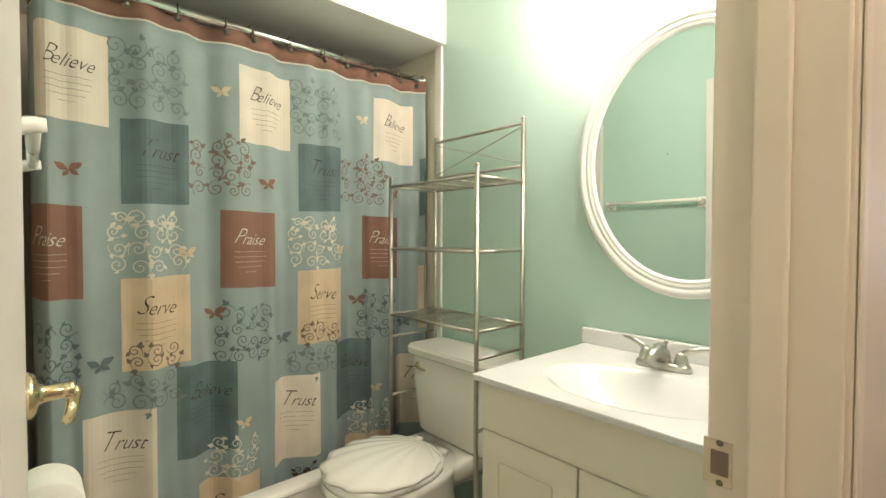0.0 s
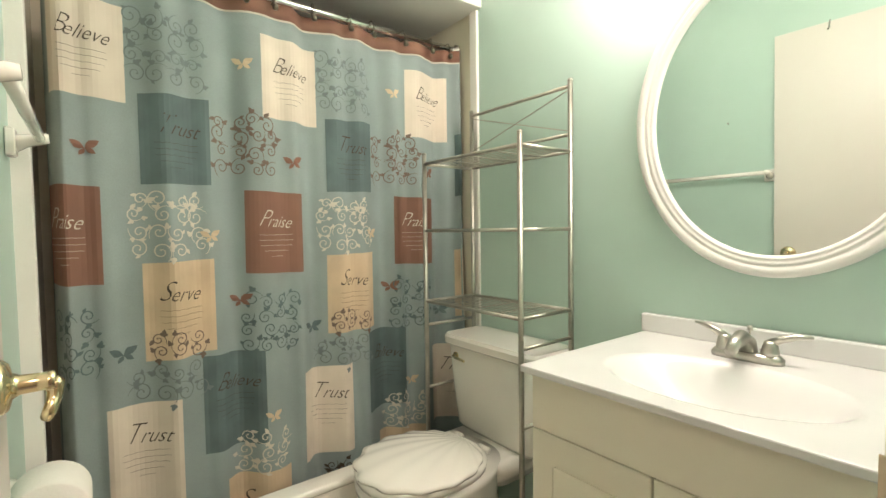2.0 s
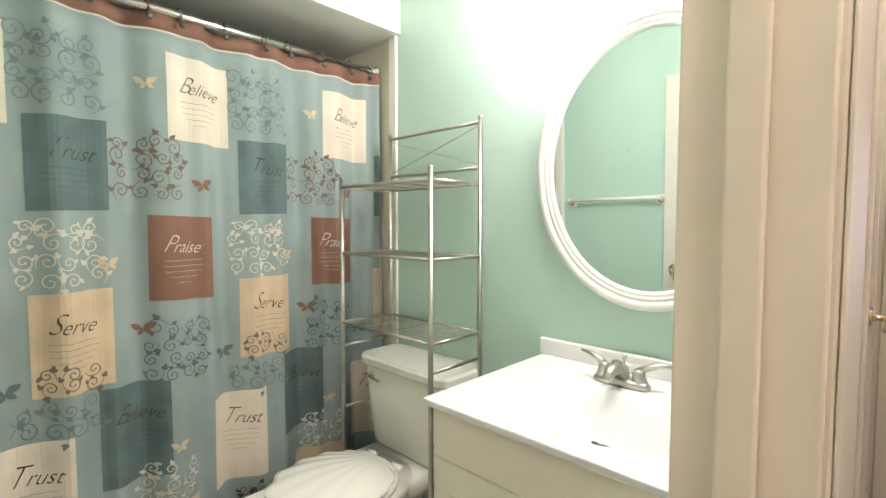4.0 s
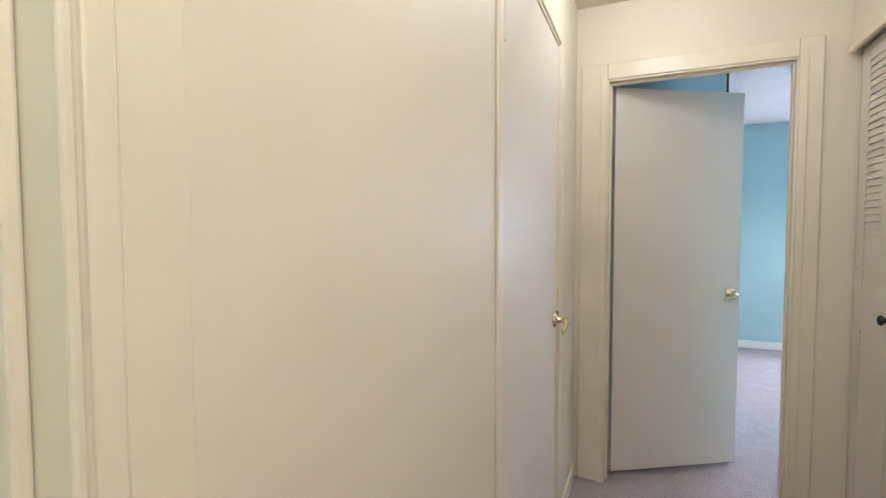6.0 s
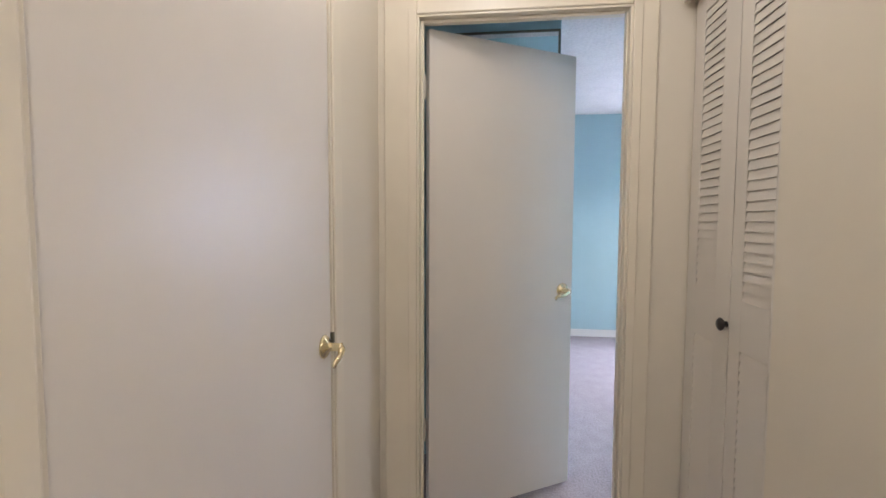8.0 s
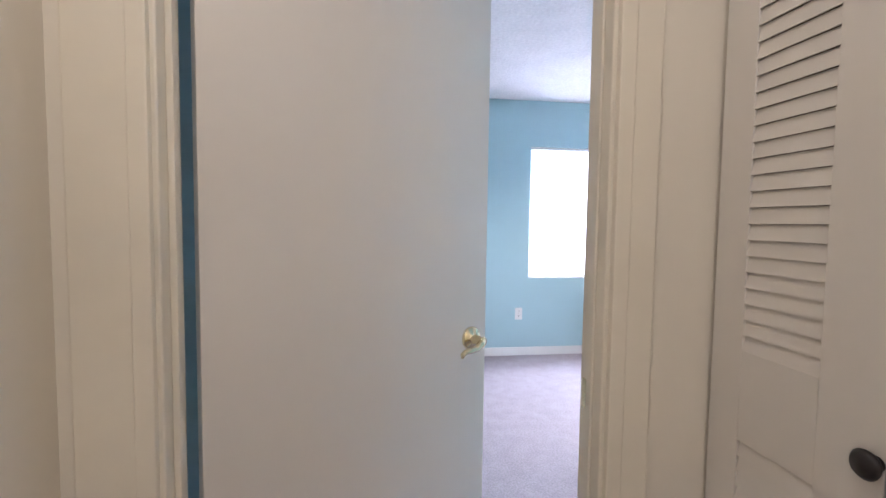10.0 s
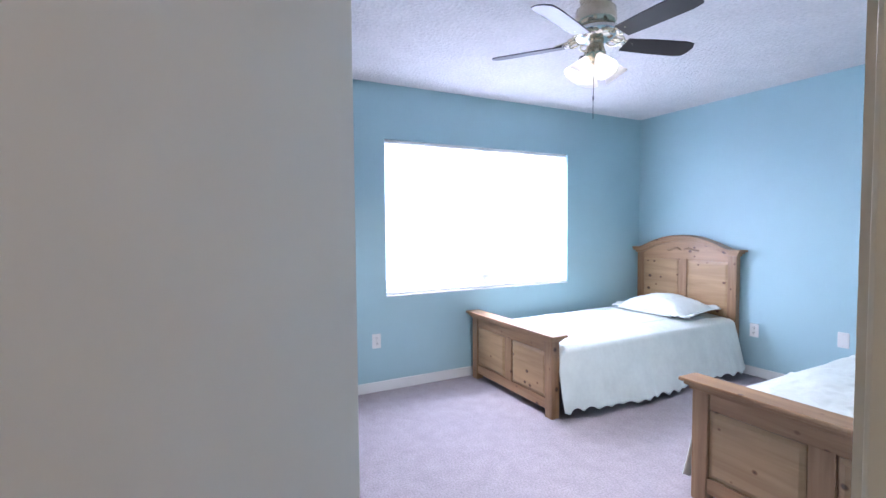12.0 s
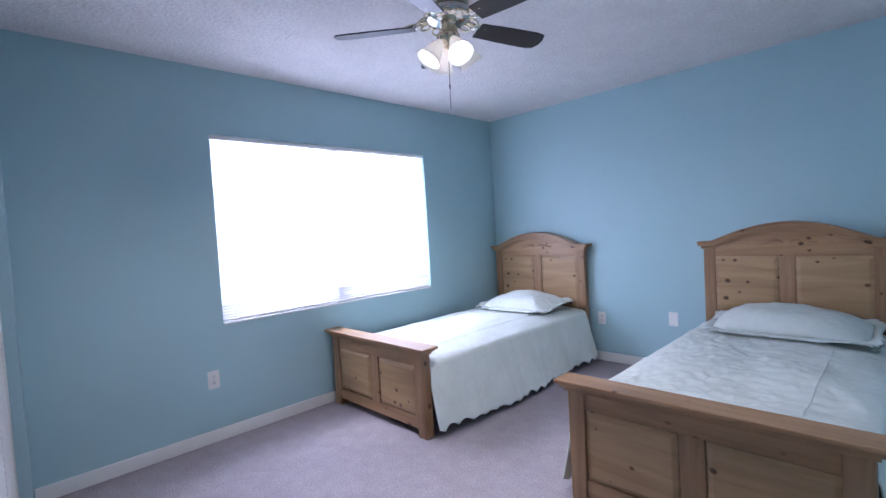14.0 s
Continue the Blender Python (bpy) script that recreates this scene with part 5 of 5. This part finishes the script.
# ---- ceiling fan ----
fan = thing("ceiling_fan", "five-blade ceiling fan with dark blades and tulip lights", "ceiling fan", pose(4.805, -1.97, 0))
part("canopy", lathe([(0, CEIL), (0.075, CEIL), (0.078, CEIL - 0.02), (0.07, CEIL - 0.05), (0.095, CEIL - 0.07), (0.10, CEIL - 0.13), (0.085, CEIL - 0.165), (0, CEIL - 0.165)], None, None, 36), ANTIQUE, fan, "brushed motor housing", True)
part("motor_ring", lathe([(0.05, 2.275), (0.105, 2.272), (0.112, 2.255), (0.10, 2.232), (0.06, 2.222), (0, 2.222)], None, None, 36), CHROME, fan, "", True)
for k in range(5):
    a = -106 + 72 * k
    m = pose(0, 0, 2.225, 0, 0, a)
    iron = part("blade_iron", tube([(0.07, 0, 0.015), (0.11, 0.018, 0.006), (0.15, 0.022, -0.002), (0.19, 0.016, -0.006), (0.21, 0, -0.007), (0.19, -0.016, -0.006), (0.15, -0.022, -0.002), (0.11, -0.018, 0.006), (0.07, 0, 0.015)], 0.006, None, 8), ANTIQUE, fan, "", True)
    iron.matrix_local = m
    for _s in (-1, 1):
        part("scroll_ring", tube([(0.105 + 0.026 * math.cos(t), _s * 0.032 + 0.024 * math.sin(t), 0.004 - 0.008 * math.cos(t)) for t in [2 * math.pi * q / 16 for q in range(16)]], 0.0055, None, 8, True), ANTIQUE, iron, "", True)
    part("rosette", lathe([(0, 0.012), (0.012, 0.010), (0.020, 0.002), (0.018, -0.008), (0, -0.014)], pose(0.14, 0, -0.004), None, 16), CHROME, iron, "", True)
    out = [(0.155, -0.048), (0.30, -0.056), (0.47, -0.060), (0.515, -0.052), (0.532, -0.02), (0.532, 0.02), (0.515, 0.052), (0.47, 0.060), (0.30, 0.056), (0.155, 0.048)]
    bl = part("blade", slab(out, -0.003, 0.003, (0, 1, 2), 0.001), BLADE, fan, "dark walnut fan blade")
    bl.matrix_local = m @ pose(0, 0, -0.012, -13, 0, 0)
part("light_kit", lathe([(0, 2.225), (0.040, 2.222), (0.036, 2.20), (0.046, 2.17), (0.050, 2.155), (0.036, 2.125), (0.016, 2.11), (0, 2.105)], None, None, 28), ANTIQUE, fan, "polished light kit hub", True)
for k in range(4):
    a = 68 + 90 * k
    m = pose(0, 0, 2.135, 0, 0, a) @ pose(0.045, 0, 0, 0, 144, 0)
    sh = part("shade", lathe([(0.018, 0.0), (0.022, 0.012), (0.030, 0.03), (0.040, 0.06), (0.052, 0.095), (0.064, 0.118), (0.061, 0.118), (0.048, 0.092), (0.036, 0.06), (0.026, 0.03), (0.016, 0.012)], None, None, 26), SHADE, fan, "frosted tulip glass shade, lit", True)
    sh.matrix_local = m @ Matrix.Scale(0.94, 4)
part("pull_chain", tube([(0.01, 0, 2.10), (0.012, 0, 2.02), (0.015, 0, 1.90), (0.015, 0, 1.845)], 0.0016, None, 6), BLACK, fan)
part("pull_bob", lathe([(0, -0.012), (0.004, -0.008), (0.004, 0.008), (0, 0.012)], pose(0.014, 0, 1.945), None, 8), BLACK, fan)
